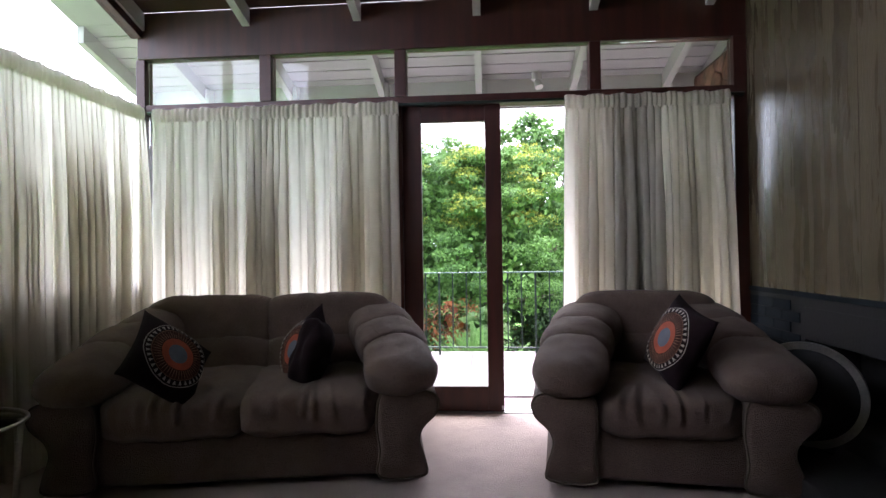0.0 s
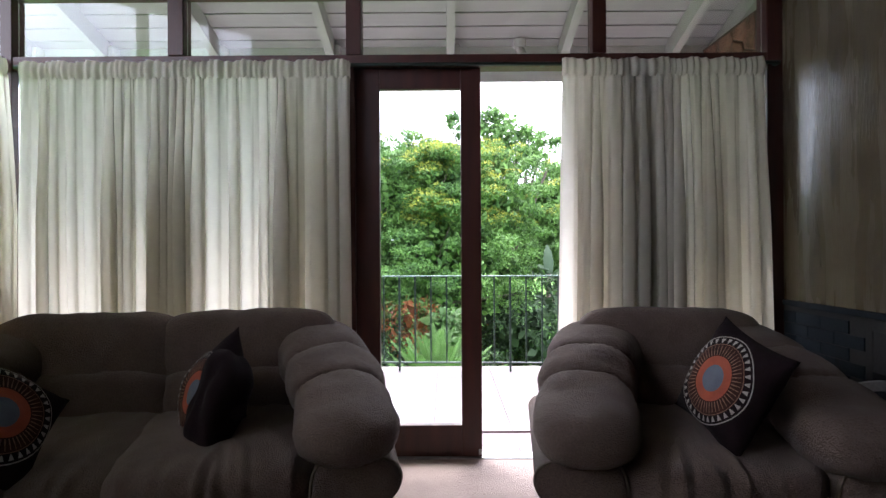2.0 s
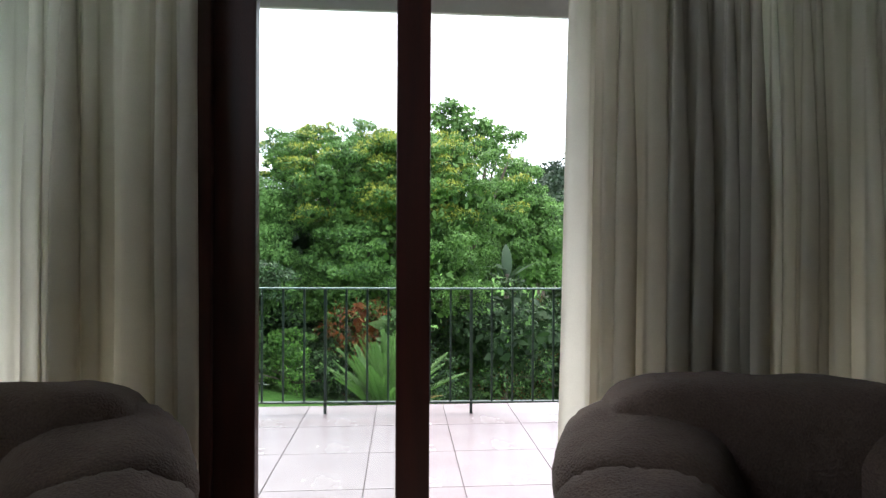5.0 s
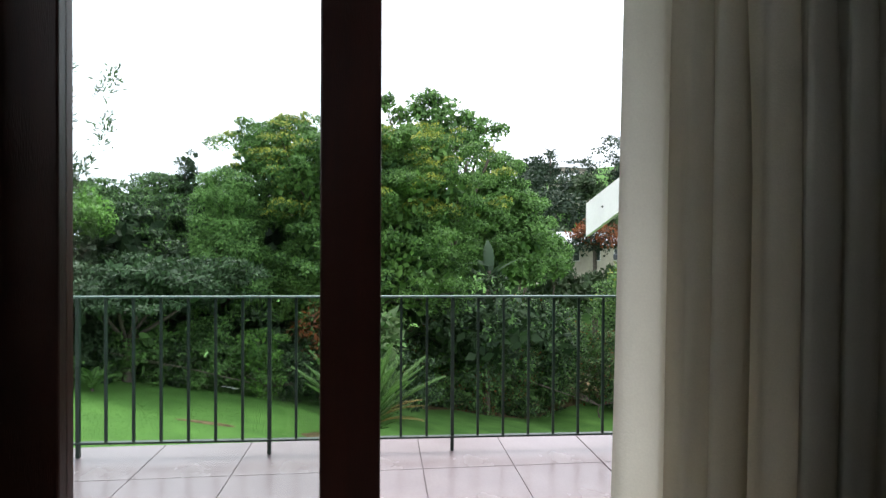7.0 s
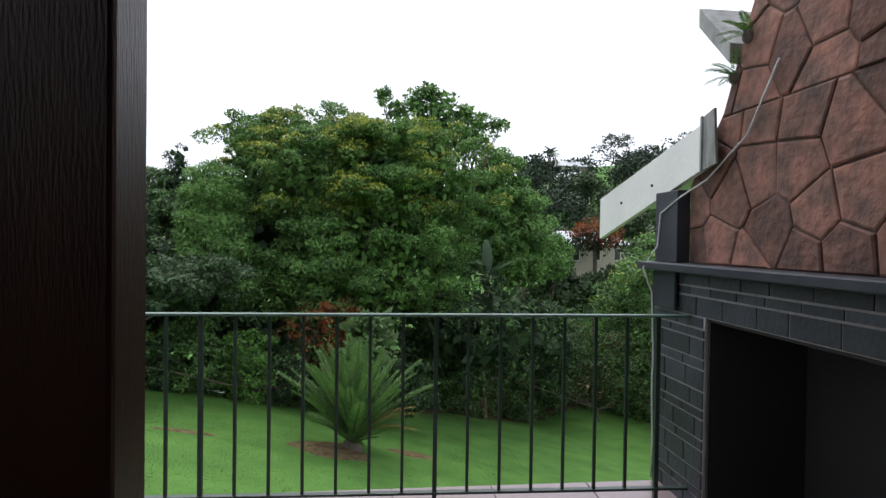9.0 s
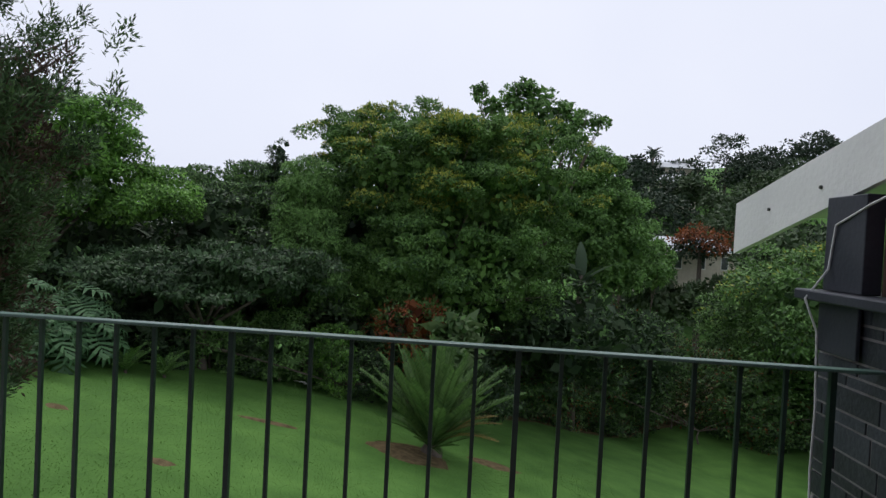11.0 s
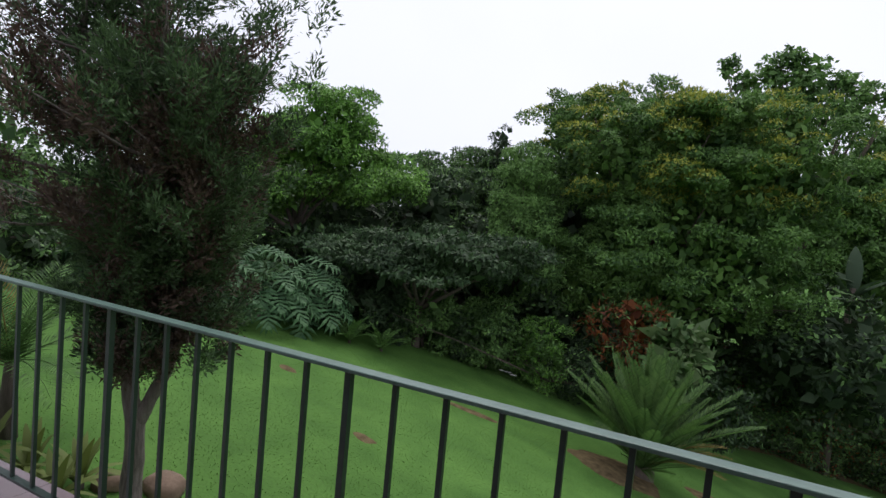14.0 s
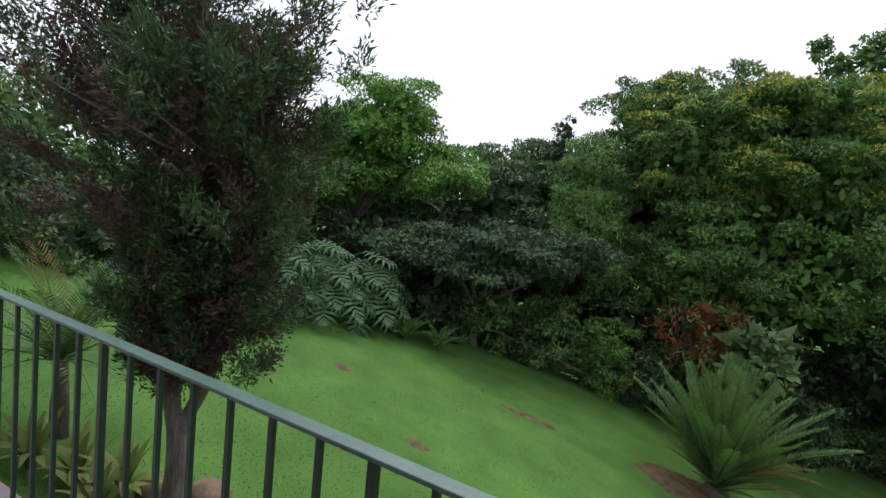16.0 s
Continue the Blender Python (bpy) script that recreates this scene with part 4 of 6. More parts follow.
def sofa(name, label, cat, at, W, seats, seed):
    """Overstuffed seat with rolled, three-puff arms; the front is y = 0, the width runs along x."""
    s = thing(name, label, cat, "sofa suite", at=at)
    ARM = 0.33
    bm = boxbm(ARM - 0.06, W - ARM + 0.06, 0.07, 0.94, 0.03, 0.30, bev=0.03)
    part("base", bm, M_SOFA, s, smooth=True)
    w = (W - 2 * ARM) / seats
    for k in range(seats):
        xc = ARM + w * (k + 0.5)
        rnd = random.Random(seed + k)
        folds = [((q - 2.5) * w * 0.15 + rnd.uniform(-0.03, 0.03), rnd.uniform(0.006, 0.016), rnd.uniform(-0.25, 0.25)) for q in range(6)]
        part("seat_cushion", puff(bmesh.new(), (xc, 0.40, 0.365), (w / 2 + 0.035, 0.39, 0.115), 0.42, 0.35, (3, 0, 0), 0.014, seed + k, 240, 44, folds), M_SOFA, s, smooth=True)
        bw = (W - 2 * 0.27) / seats
        bx = 0.27 + bw * (k + 0.5)
        part("back_cushion", puff(bmesh.new(), (bx, 0.885, 0.715), (bw / 2 + 0.045, 0.16, 0.175), 0.5, 0.45, (-8, 0, 0), 0.012, seed + 7 + k, 72, 32), M_SOFA, s, smooth=True)
        part("lumbar_cushion", puff(bmesh.new(), (xc, 0.815, 0.515), (w / 2 + 0.03, 0.15, 0.14), 0.5, 0.45, (-6, 0, 0), 0.01, seed + 11 + k, 64, 28), M_SOFA, s, smooth=True)
    part("back_shell", boxbm(0.20, W - 0.20, 0.90, 1.03, 0.03, 0.66, bev=0.04), M_SOFA, s, smooth=True)
    for side in (0, 1):
        def X(d):
            return d if side == 0 else W - d
        prof = smooth_outline([(X(0.085), 0.03), (X(0.075), 0.10), (X(0.105), 0.20), (X(0.085), 0.27), (X(0.02), 0.335), (X(0.005), 0.40), (X(0.05), 0.445),
                               (X(0.18), 0.46), (X(0.29), 0.44), (X(0.315), 0.30), (X(0.30), 0.16), (X(0.30), 0.03)])
        bm = bmesh.new()
        rim = extrude_profile(bm, prof, 0.05, 0.96)
        panel = part("arm_panel", bm, M_SOFA, s, smooth=True)
        pts = [(x, 0.047, z) for x, z in prof]
        part("piping", tube(bmesh.new(), pts + [pts[0]], 0.0055, 6), M_PIPING, panel, smooth=True)
        part("arm_roll", arm_segment(X, 0.0, 0.43, seed + 20 + side, True), M_SOFA, s, smooth=True)
        part("arm_puff", arm_segment(X, 0.415, 0.68, seed + 24 + side), M_SOFA, s, smooth=True)
        part("corner_puff", arm_segment(X, 0.665, 1.0, seed + 28 + side), M_SOFA, s, smooth=True)
        for yy in (0.12, 0.90):
            part("foot", boxbm(X(0.19) - 0.03, X(0.19) + 0.03, yy - 0.03, yy + 0.03, 0.0, 0.032), M_SOOT, s)
    return s


SOFA_AT = pose(-2.10, 1.125, 0, 0, 0, 10)
CHAIR_AT = pose(0.245, 1.42, 0, 0, 0, -7)
sofa("loveseat", "taupe overstuffed two-seat sofa with rolled puffed arms", "sofa", SOFA_AT, 1.94, 2, 3)
sofa("armchair", "taupe overstuffed armchair with rolled puffed arms", "armchair", CHAIR_AT, 1.27, 1, 17)

M_COVER = mat("dark_aubergine_cotton", (0.010, 0.0055, 0.0065), (0.018, 0.010, 0.011), 8, 0.95, 0.3, 300, fine=0.3, spec=0.12)
M_ORANGE = mat("orange_applique", (0.30, 0.055, 0.022), (0.42, 0.085, 0.034), 12, 0.85, 0.4, 250)
M_RUST = mat("rust_brown_ground", (0.030, 0.012, 0.009), (0.060, 0.022, 0.015), 14, 0.9, 0.3, 200, spec=0.15)
M_BLUE = mat("slate_blue_applique", (0.085, 0.10, 0.135), (0.13, 0.15, 0.19), 12, 0.85, 0.4, 250)
M_THREAD = mat("cream_thread", (0.30, 0.26, 0.23), (0.38, 0.34, 0.30), 20, 0.85)
M_TAN = mat("tan_thread", (0.20, 0.10, 0.06), (0.26, 0.13, 0.08), 20, 0.85)
HALF, THICK = 0.235, 0.085


def pillow_h(u, v):
    """Height of the pillow's front at u, v in -1..1."""
    r = max(0.0, (1 - u ** 4) * (1 - v ** 4))
    return THICK * r ** 0.75 * (1 - 0.12 * (u * u + v * v))


def pillow_xy(u, v):
    pull = 1 - 0.10 * (1 - abs(v) ** 2) * abs(u) ** 2
    pull2 = 1 - 0.10 * (1 - abs(u) ** 2) * abs(v) ** 2
    return u * HALF * pull, v * HALF * pull2


def scatter_cushion(at, label):
    c = thing("cushion", label, "cushion", "embroidered cushions", at=at)
    bm = bmesh.new()
    n = 22
    for sgn in (1, -1):
        g = []
        for j in range(n + 1):
            row = []
            for i in range(n + 1):
                u, v = -1 + 2 * i / n, -1 + 2 * j / n
                x, y = pillow_xy(u, v)
                z = sgn * (pillow_h(u, v) + 0.003) + 0.004 * noise.noise((x * 14, y * 14, sgn))
                row.append(bm.verts.new((x, y, z)))
            g.append(row)
        for a, b in zip(g, g[1:]):
            for i in range(n):
                bm.faces.new((a[i], a[i + 1], b[i + 1], b[i]))
    bmesh.ops.remove_doubles(bm, verts=bm.verts[:], dist=0.009)
    part("cover", bm, M_COVER, c, "dark aubergine cotton cover", smooth=True)

    def z_at(x, y):
        return pillow_h(x / HALF, y / HALF) + 0.003 + 0.004 * noise.noise((x * 14, y * 14, 1))

    def disc(r0, r1, lift, mate, name, lab):
        bm = bmesh.new()
        rings = []
        for k in range(5):
            r = r0 + (r1 - r0) * k / 4
            ring = []
            for i in range(40):
                a = 2 * math.pi * i / 40
                x, y = r * math.cos(a), r * math.sin(a)
                ring.append(bm.verts.new((x, y, z_at(x, y) + lift)))
            rings.append(ring)
        for a, b in zip(rings, rings[1:]):
            for i in range(40):
                bm.faces.new((a[i], a[(i + 1) % 40], b[(i + 1) % 40], b[i]))
        if r0 < 0.002:
            bmesh.ops.remove_doubles(bm, verts=bm.verts[:], dist=0.002)
        return part(name, bm, mate, c, lab, smooth=True)

    disc(0.001, 0.058, 0.0045, M_BLUE, "centre_patch", "slate-blue centre patch")
    disc(0.056, 0.098, 0.004, M_ORANGE, "ring_patch", "orange ring patch")
    disc(0.098, 0.149, 0.0022, M_RUST, "ground_ring", "rust-brown ground ring")
    disc(0.186, 0.190, 0.003, M_THREAD, "stitched_circle", "cream stitched circle")
    disc(0.150, 0.153, 0.003, M_TAN, "stitched_circle", "tan stitched circle")
    bm = bmesh.new()

    def dab(bm, poly):
        bm.faces.new([bm.verts.new((x, y, z_at(x, y) + 0.0045)) for x, y in poly])
    for i in range(48):
        a = 2 * math.pi * i / 48
        for r0, r1, w in ((0.102, 0.124, 0.0022), (0.124, 0.144, 0.0014)):
            d, e = Vector((math.cos(a), math.sin(a))), Vector((-math.sin(a), math.cos(a)))
            dab(bm, [d * r0 - e * w, d * r1 - e * w, d * r1 + e * w, d * r0 + e * w])
    o = part("spoke_stitches", bm, M_TAN, c, "tan spoke embroidery")
    o["kind"] = "stuff"
    bm = bmesh.new()
    for i in range(34):
        a = 2 * math.pi * (i + 0.5) / 34
        d, e = Vector((math.cos(a), math.sin(a))), Vector((-math.sin(a), math.cos(a)))
        dab(bm, [d * 0.157 - e * 0.002, d * 0.157 + e * 0.002, d * 0.178 + e * 0.0095, d * 0.178 - e * 0.0095])
    o = part("triangle_stitches", bm, M_THREAD, c, "cream triangle embroidery")
    o["kind"] = "stuff"
    return c


def facing(place, normal, spin):
    z = Vector(normal).normalized()
    x = Vector((0, 0, 1)).cross(z).normalized()
    y = z.cross(x)
    m = Matrix((x, y, z)).transposed().to_4x4()
    return Matrix.Translation(place) @ m @ pose(0, 0, 0, 0, 0, spin) @ Matrix.Scale(0.88, 4)


scatter_cushion(facing((1.000, 1.627, 0.665), (-0.90, -0.21, 0.38), 74), "dark square cushion with orange and blue embroidered sun")
scatter_cushion(facing((-1.525, 1.362, 0.619), (0.83, -0.25, 0.50), 45), "dark square cushion with sun embroidery leaning on the sofa")
fold = scatter_cushion(facing((-0.985, 1.82, 0.585), (-0.64, -0.69, 0.34), 40), "dark cushion folded against the sofa arm, embroidery half hidden")

part("folded_half", puff(bmesh.new(), (0.115, -0.097, 0.05), (0.122, 0.215, 0.085), 0.65, 0.6, (0, 10, -40), 0.035, 5, 72, 32), M_COVER, fold, "crumpled half folded over", smooth=True)

# ---- hearth things ----
M_CHROME = mat("brushed_pale_metal", (0.55, 0.52, 0.48), (0.66, 0.63, 0.58), 10, 0.32, 0.1, 80, metal=0.9)
fs = thing("fire_screen", "round black fire screen with pale metal rim on the hearth", "fire screen", at=pose(1.66, 1.72, 0.115, 0, 0, -38))
ring = [(0.255 * math.cos(a), 0, 0.27 + 0.255 * math.sin(a)) for a in [2 * math.pi * i / 48 for i in range(49)]]
bm = bmesh.new()
for i in range(48):
    a0, a1 = 2 * math.pi * i / 48, 2 * math.pi * (i + 1) / 48
    q = []
    for a in (a0, a1):
        for r, y in ((0.232, -0.012), (0.268, -0.018), (0.268, 0.018), (0.232, 0.012)):
            q.append(bm.verts.new((r * math.cos(a), y, 0.27 + r * math.sin(a))))
    for k in range(4):
        bm.faces.new((q[k], q[(k + 1) % 4], q[4 + (k + 1) % 4], q[4 + k]))
bmesh.ops.remove_doubles(bm, verts=bm.verts[:], dist=0.0005)
part("rim", bm, M_CHROME, fs, "pale metal rim", smooth=False)
bm = bmesh.new()
bmesh.ops.create_cone(bm, cap_ends=True, segments=48, radius1=0.234, radius2=0.234, depth=0.008, matrix=Matrix.Translation((0, 0, 0.27)) @ pose(0, 0, 0, 90))
part("mesh_panel", bm, M_SOOT, fs, "black panel")
part("foot", boxbm(-0.12, 0.12, -0.05, 0.05, 0.0, 0.012), M_SOOT, fs)
solid("hearth_slab", boxbm(1.42, XR, 0.5, 2.1, 0.0, 0.115, bev=0.008), M_SOOT, "black raised hearth slab", "hearth")
# side table with a glass top
st = thing("side_table", "small round glass side table with a metal tube frame", "table", at=pose(-2.13, 0.80, 0))
bm = bmesh.new()
bmesh.ops.create_cone(bm, cap_ends=True, segments=48, radius1=0.27, radius2=0.27, depth=0.012, matrix=Matrix.Translation((0, 0, 0.462)))
part("glass_top", bm, M_GLASS, st, "clear glass top")
part("rim", tube(bmesh.new(), [(0.272 * math.cos(a), 0.272 * math.sin(a), 0.462) for a in [2 * math.pi * i / 40 for i in range(41)]], 0.008, 6), M_CHROME, st, "metal rim", smooth=True)
for k in range(3):
    a = 2.1 * k + 0.6
    part("leg", tube(bmesh.new(), [(0.25 * math.cos(a), 0.25 * math.sin(a), 0.458), (0.22 * math.cos(a), 0.22 * math.sin(a), 0.0)], 0.013, 8), M_CHROME, st, smooth=True)

# ---- the lawn's far border on the uphill side ----
bush("border_shrub", "dark dense shrubs along the uphill lawn edge", [(-11.0, 7.2, 0.2, 1.4, 1.1), (-10.8, 9.2, 0.0, 1.3, 1.1), (-10.3, 11.0, -0.3, 1.2, 1.0), (-13.0, 8.4, 0.8, 1.6, 1.4)],
     [(G_DARK, 0.7, ""), (G_MID, 0.3, "")], clumps=300, per=90, leaf=(0.12, 0.05), seed=41)
bush("border_shrub", "dark shrubs under the trees by the lawn", [(-9.6, 13.4, -0.9, 1.1, 0.9), (-8.6, 15.2, -1.3, 1.0, 0.8), (-7.6, 17.2, -1.8, 1.0, 0.9)],
     [(G_DARK, 0.75, ""), (G_GREY, 0.25, "")], clumps=200, per=90, leaf=(0.12, 0.05), seed=42)
bush("border_shrub", "dark shrubs at the foot of the lower trees", [(2.00, 26.4, -4.41, 2.13, 1.73), (7.11, 30.9, -6.20, 2.71, 2.08), (15.28, 31.1, -7.27, 2.80, 2.10), (20.01, 28.5, -6.57, 3.15, 2.80)],
     [(G_MID, 0.5, ""), (G_DARK, 0.5, "")], clumps=460, per=110, rc=0.45, leaf=(0.16, 0.07), seed=43)

# ---- juniper beside the terrace ----
jun = thing("juniper", "tall ragged juniper with forked trunk and browning inside", "tree", at=pose(-3.62, 6.78, -1.50))
jb = Vector((-3.62, 6.78, -1.50))
rnd = random.Random(5)
stemA = [(-3.62, 6.78, -1.70), (-3.62, 6.78, -1.45), (-3.66, 6.79, -1.0), (-3.64, 6.78, -0.57), (-3.76, 6.71, 0.15), (-3.70, 6.76, 0.9), (-3.60, 6.84, 1.7), (-3.66, 6.82, 2.8), (-3.60, 6.80, 4.2)]
stemB = [(-3.64, 6.78, -0.62), (-3.52, 6.85, -0.3), (-3.42, 6.91, 0.0), (-3.34, 6.97, 0.65), (-3.30, 7.0, 1.5), (-3.30, 7.02, 2.1), (-3.34, 7.02, 2.5)]
stemC = [(-3.70, 6.76, 0.7), (-3.95, 6.68, 1.2), (-4.2, 6.62, 1.9), (-4.3, 6.6, 3.0), (-4.3, 6.62, 4.2)]
for pts, rad in ((stemA, [.125, .095, .08, .076, .052, .046, .04, .03, .01]), (stemB, [.058, .052, .048, .043, .036, .026, .008]), (stemC, [.035, .032, .028, .02, .007])):
    fine_pts, fine_r = [], []
    for i in range(len(pts) - 1):
        for q in range(4):
            f = q / 4
            p = Vector(pts[i]).lerp(Vector(pts[i + 1]), f)
            r = rad[i] * (1 - f) + rad[i + 1] * f
            wob = Vector((noise.noise((p.x * 3, p.y * 3, p.z * 4)), noise.noise((p.x * 3 + 9, p.y * 3, p.z * 4)), 0)) * 0.03
            fine_pts.append(p + wob - jb)
            fine_r.append(r * (1 + 0.18 * noise.noise((p.z * 9, p.x * 5, 3))))
    fine_pts.append(Vector(pts[-1]) - jb)
    fine_r.append(rad[-1])
    part("trunk", tube(bmesh.new(), fine_pts, fine_r, 10), M_JBARK, jun, "flaking red-brown forked trunk", smooth=True)
bmB = bmesh.new()
gp, gw, gn, dp, dw, dn = [], [], [], [], [], []
nb = 0
while nb < 270:
    pts = (stemA, stemB, stemC)[0 if nb % 5 < 2 else 1 if nb % 5 < 4 else 2]
    h = rnd.uniform(0.45, 4.3) if nb % 14 else rnd.uniform(-0.05, 0.4)
    seg = [(a, b) for a, b in zip(pts, pts[1:]) if a[2] <= h <= b[2]]
    if not seg:
        nb += 1
        continue
    a, b = seg[0]
    root = Vector(a).lerp(Vector(b), (h - a[2]) / (b[2] - a[2]))
    az = rnd.uniform(0, 2 * math.pi)
    toward = math.cos(az - radians(31))
    if h < 0.95:
        reach = 0.26 if toward < 0.5 else 0.46
    elif h < 1.7:
        reach = 1.55 if toward < -0.3 else 0.80
    else:
        reach = 1.12 - max(h - 2.6, 0) * 0.32
    reach *= rnd.uniform(0.55, 1.12) * (1.12 if toward < 0 else 0.84 if h < 2.3 else 0.66)
    lift = rnd.uniform(0.15, 0.75) if h > 1.3 else rnd.uniform(-0.25, 0.3)
    d = Vector((math.cos(az), math.sin(az) * 0.8, lift)).normalized()
    tip = root + d * reach
    mid = root.lerp(tip, 0.5) + Vector((rnd.uniform(-.06, .06), rnd.uniform(-.06, .06), -0.05))
    tube(bmB, [root - jb, mid - jb, tip - jb], [0.016, 0.010, 0.003], 5)
    for k in range(rnd.randint(5, 9) if h < 2.1 else rnd.randint(3, 5)):
        f = rnd.uniform(0.22, 1.05)
        c = (root.lerp(mid, f * 2) if f < 0.5 else mid.lerp(tip, f * 2 - 1)) + Vector((rnd.gauss(0, 0.10), rnd.gauss(0, 0.10), rnd.gauss(0, 0.07)))
        dead = (f < 0.64 and h < 2.4 and rnd.random() < 0.78) or (0.95 < h < 1.7 and toward < -0.3 and rnd.random() < 0.6)
        m = rnd.randint(110, 170) if h < 2.2 else rnd.randint(80, 120)
        axis = unit(np.array([[d.x, d.y, d.z + 0.8]]) + rng.normal(size=(1, 3)) * 0.3)
        along = rng.uniform(-0.11, 0.16, (m, 1))
        off = rng.normal(size=(m, 3)) * 0.040 * (1.25 - 4.5 * np.abs(along))
        pp = np.array(c - jb) + off + axis * along
        ww = unit(axis * 0.85 + off * 9 + rng.normal(size=(m, 3)) * 0.5)
        nn = unit(off + rng.normal(size=(m, 3)) * 0.02 + np.array([0, 0, 0.02]))
        (dp if dead else gp).append(pp)
        (dw if dead else gw).append(ww)
        (dn if dead else gn).append(nn)
    nb += 1
part("branch", bmB, M_JBARK, jun, smooth=True)["kind"] = "stuff"
for P_, W_, N_, m_, lab in ((gp, gw, gn, G_JUN, "green scale foliage"), (dp, dw, dn, G_JDEAD, "brown dead foliage")):
    o = new("crown", leaf_mesh("crown", np.concatenate(P_), np.concatenate(W_), np.concatenate(N_), 0.056, 0.0145, m_))
    o.parent, o["kind"], o["label"] = jun, "stuff", lab


# ---- fronds ----
def frond_mesh(name, L, arch, pairs, ll, lw, mate, vee=0.5, seed=0, taper=True):
    """One feather leaf: an arching stalk along +x with leaflets on both sides."""
    rnd = random.Random(seed)
    stalk, way, pos, lens = [], [], [], []
    for i in range(25):
        f = i / 24
        stalk.append(Vector((L * (f - 0.12 * arch * f * f), 0, L * (0.25 * f - arch * f * f))))
    bm = tube(bmesh.new(), stalk, [0.014 * (1 - 0.85 * i / 24) * L / 1.5 for i in range(25)], 5)
    for i in range(pairs):
        f = 0.05 + 0.95 * i / (pairs - 1)
        k = min(int(f * 24), 23)
        p = stalk[k].lerp(stalk[k + 1], f * 24 - k) if k < 24 else stalk[-1]
        d = (stalk[k + 1] - stalk[k]).normalized()
        up = Vector((-d.z, 0, d.x))
        size = ll * (math.sin(math.pi * (0.12 + 0.80 * f)) ** 0.7 if taper else 1) * rnd.uniform(0.9, 1.1)
        for s in (-1, 1):
            w = (Vector((0, s, 0)) * 0.85 + d * (0.45 + 0.5 * f) + up * vee * 0.5 + Vector((rnd.uniform(-.06, .06), 0, rnd.uniform(-.06, .06)))).normalized()
            q = w.cross(up).normalized() * lw * 0.5
            a, b = p + w * size * 0.5, p + w * size - up * 0.10 * size
            vs = [bm.verts.new(v) for v in (p, a + q, b, a - q)]
            bm.faces.new(vs)
    return finish(name, bm, mate)


def put(parent, name, me, m):
    o = new(name, me)
    o.parent, o.matrix_basis = parent, m
    return o


cyc = thing("cycad", "large green cycad with a rosette of stiff fronds on bare soil", "cycad", at=pose(-0.30, 15.55, ground_z(-0.30, 15.55)))
bm = tube(bmesh.new(), [(0, 0, -0.2), (0, 0, 0.1), (0, 0, 0.2), (0, 0, 0.26)], [0.26, 0.25, 0.18, 0.05], 12)
part("trunk", bm, M_BARK, cyc, "short scaly trunk", smooth=True)
fm = [frond_mesh("frond", 2.35, a, 54, 0.27, 0.036, G_FROND, 0.9, i) for i, a in enumerate((0.13, 0.22, 0.08))]
fdry = frond_mesh("frond", 1.7, 0.45, 38, 0.2, 0.022, G_DRY, 0.3, 9)
rnd = random.Random(12)
for k in range(58):
    ring_ = k / 58
    tilt = 94 - 50 * ring_ ** 0.9 + rnd.uniform(-7, 7)
    put(cyc, "frond", fm[k % 3], pose(0, 0, 0.17, 0, -(tilt - 12), (k * 137.5) % 360) @ Matrix.Scale(rnd.uniform(0.82, 1.05), 4))
for k in range(24):
    put(cyc, "frond", fm[k % 3], pose(0, 0, 0.12, 0, -rnd.uniform(8, 44), k * 137.5 + 20) @ Matrix.Scale(rnd.uniform(0.42, 0.62), 4))
for k in range(3):
    put(cyc, "dry_frond", fdry, pose(0, 0, 0.17, 0, -32 + rnd.uniform(-8, 8), -25 + k * 20 + rnd.uniform(-8, 8)))["label"] = "yellowed dry lower frond"

palm = thing("palm", "young feathery palm beside the terrace railing", "palm", at=pose(-5.35, 6.75, ground_z(-5.35, 6.75)))
part("trunk", tube(bmesh.new(), [(0, 0, -0.2), (0, 0, 0.3), (0.02, 0, 0.72)], [0.09, 0.08, 0.05], 9), M_BARK, palm, smooth=True)
pmesh = [frond_mesh("frond", 1.25, a, 34, 0.34, 0.014, G_MID, 0.35, 20 + i) for i, a in enumerate((0.35, 0.5, 0.28))]
for k in range(26):
    put(palm, "frond", pmesh[k % 3], pose(0, 0, 0.7, 0, -rnd.uniform(0, 72), (k * 137.5) % 360) @ Matrix.Scale(rnd.uniform(0.75, 1.05), 4))
put(palm, "dry_frond", frond_mesh("frond", 1.2, 0.2, 30, 0.3, 0.014, G_DRY, 0.3, 33), pose(0, 0, 0.6, 0, -72, 200))["label"] = "dry brown frond"

fern_me = [frond_mesh("frond", 0.75, a, 26, 0.13, 0.03, G_LIGHT, 0.2, 40 + i) for i, a in enumerate((0.35, 0.5))]
for i, (fx, fy) in enumerate(((-6.55, 15.6), (-7.1, 15.0), (-9.2, 12.4))):
    fern = thing("fern", "light green fern at the lawn's edge", "fern", "ferns", at=pose(fx, fy, ground_z(fx, fy)))
    part("root", tube(bmesh.new(), [(0, 0, -0.1), (0, 0, 0.08)], [0.05, 0.03], 6), M_BARK, fern)
    for k in range(12):
        put(fern, "frond", fern_me[k % 2], pose(0, 0, 0.05, 0, -rnd.uniform(20, 70), k * 137.5 + i * 40))


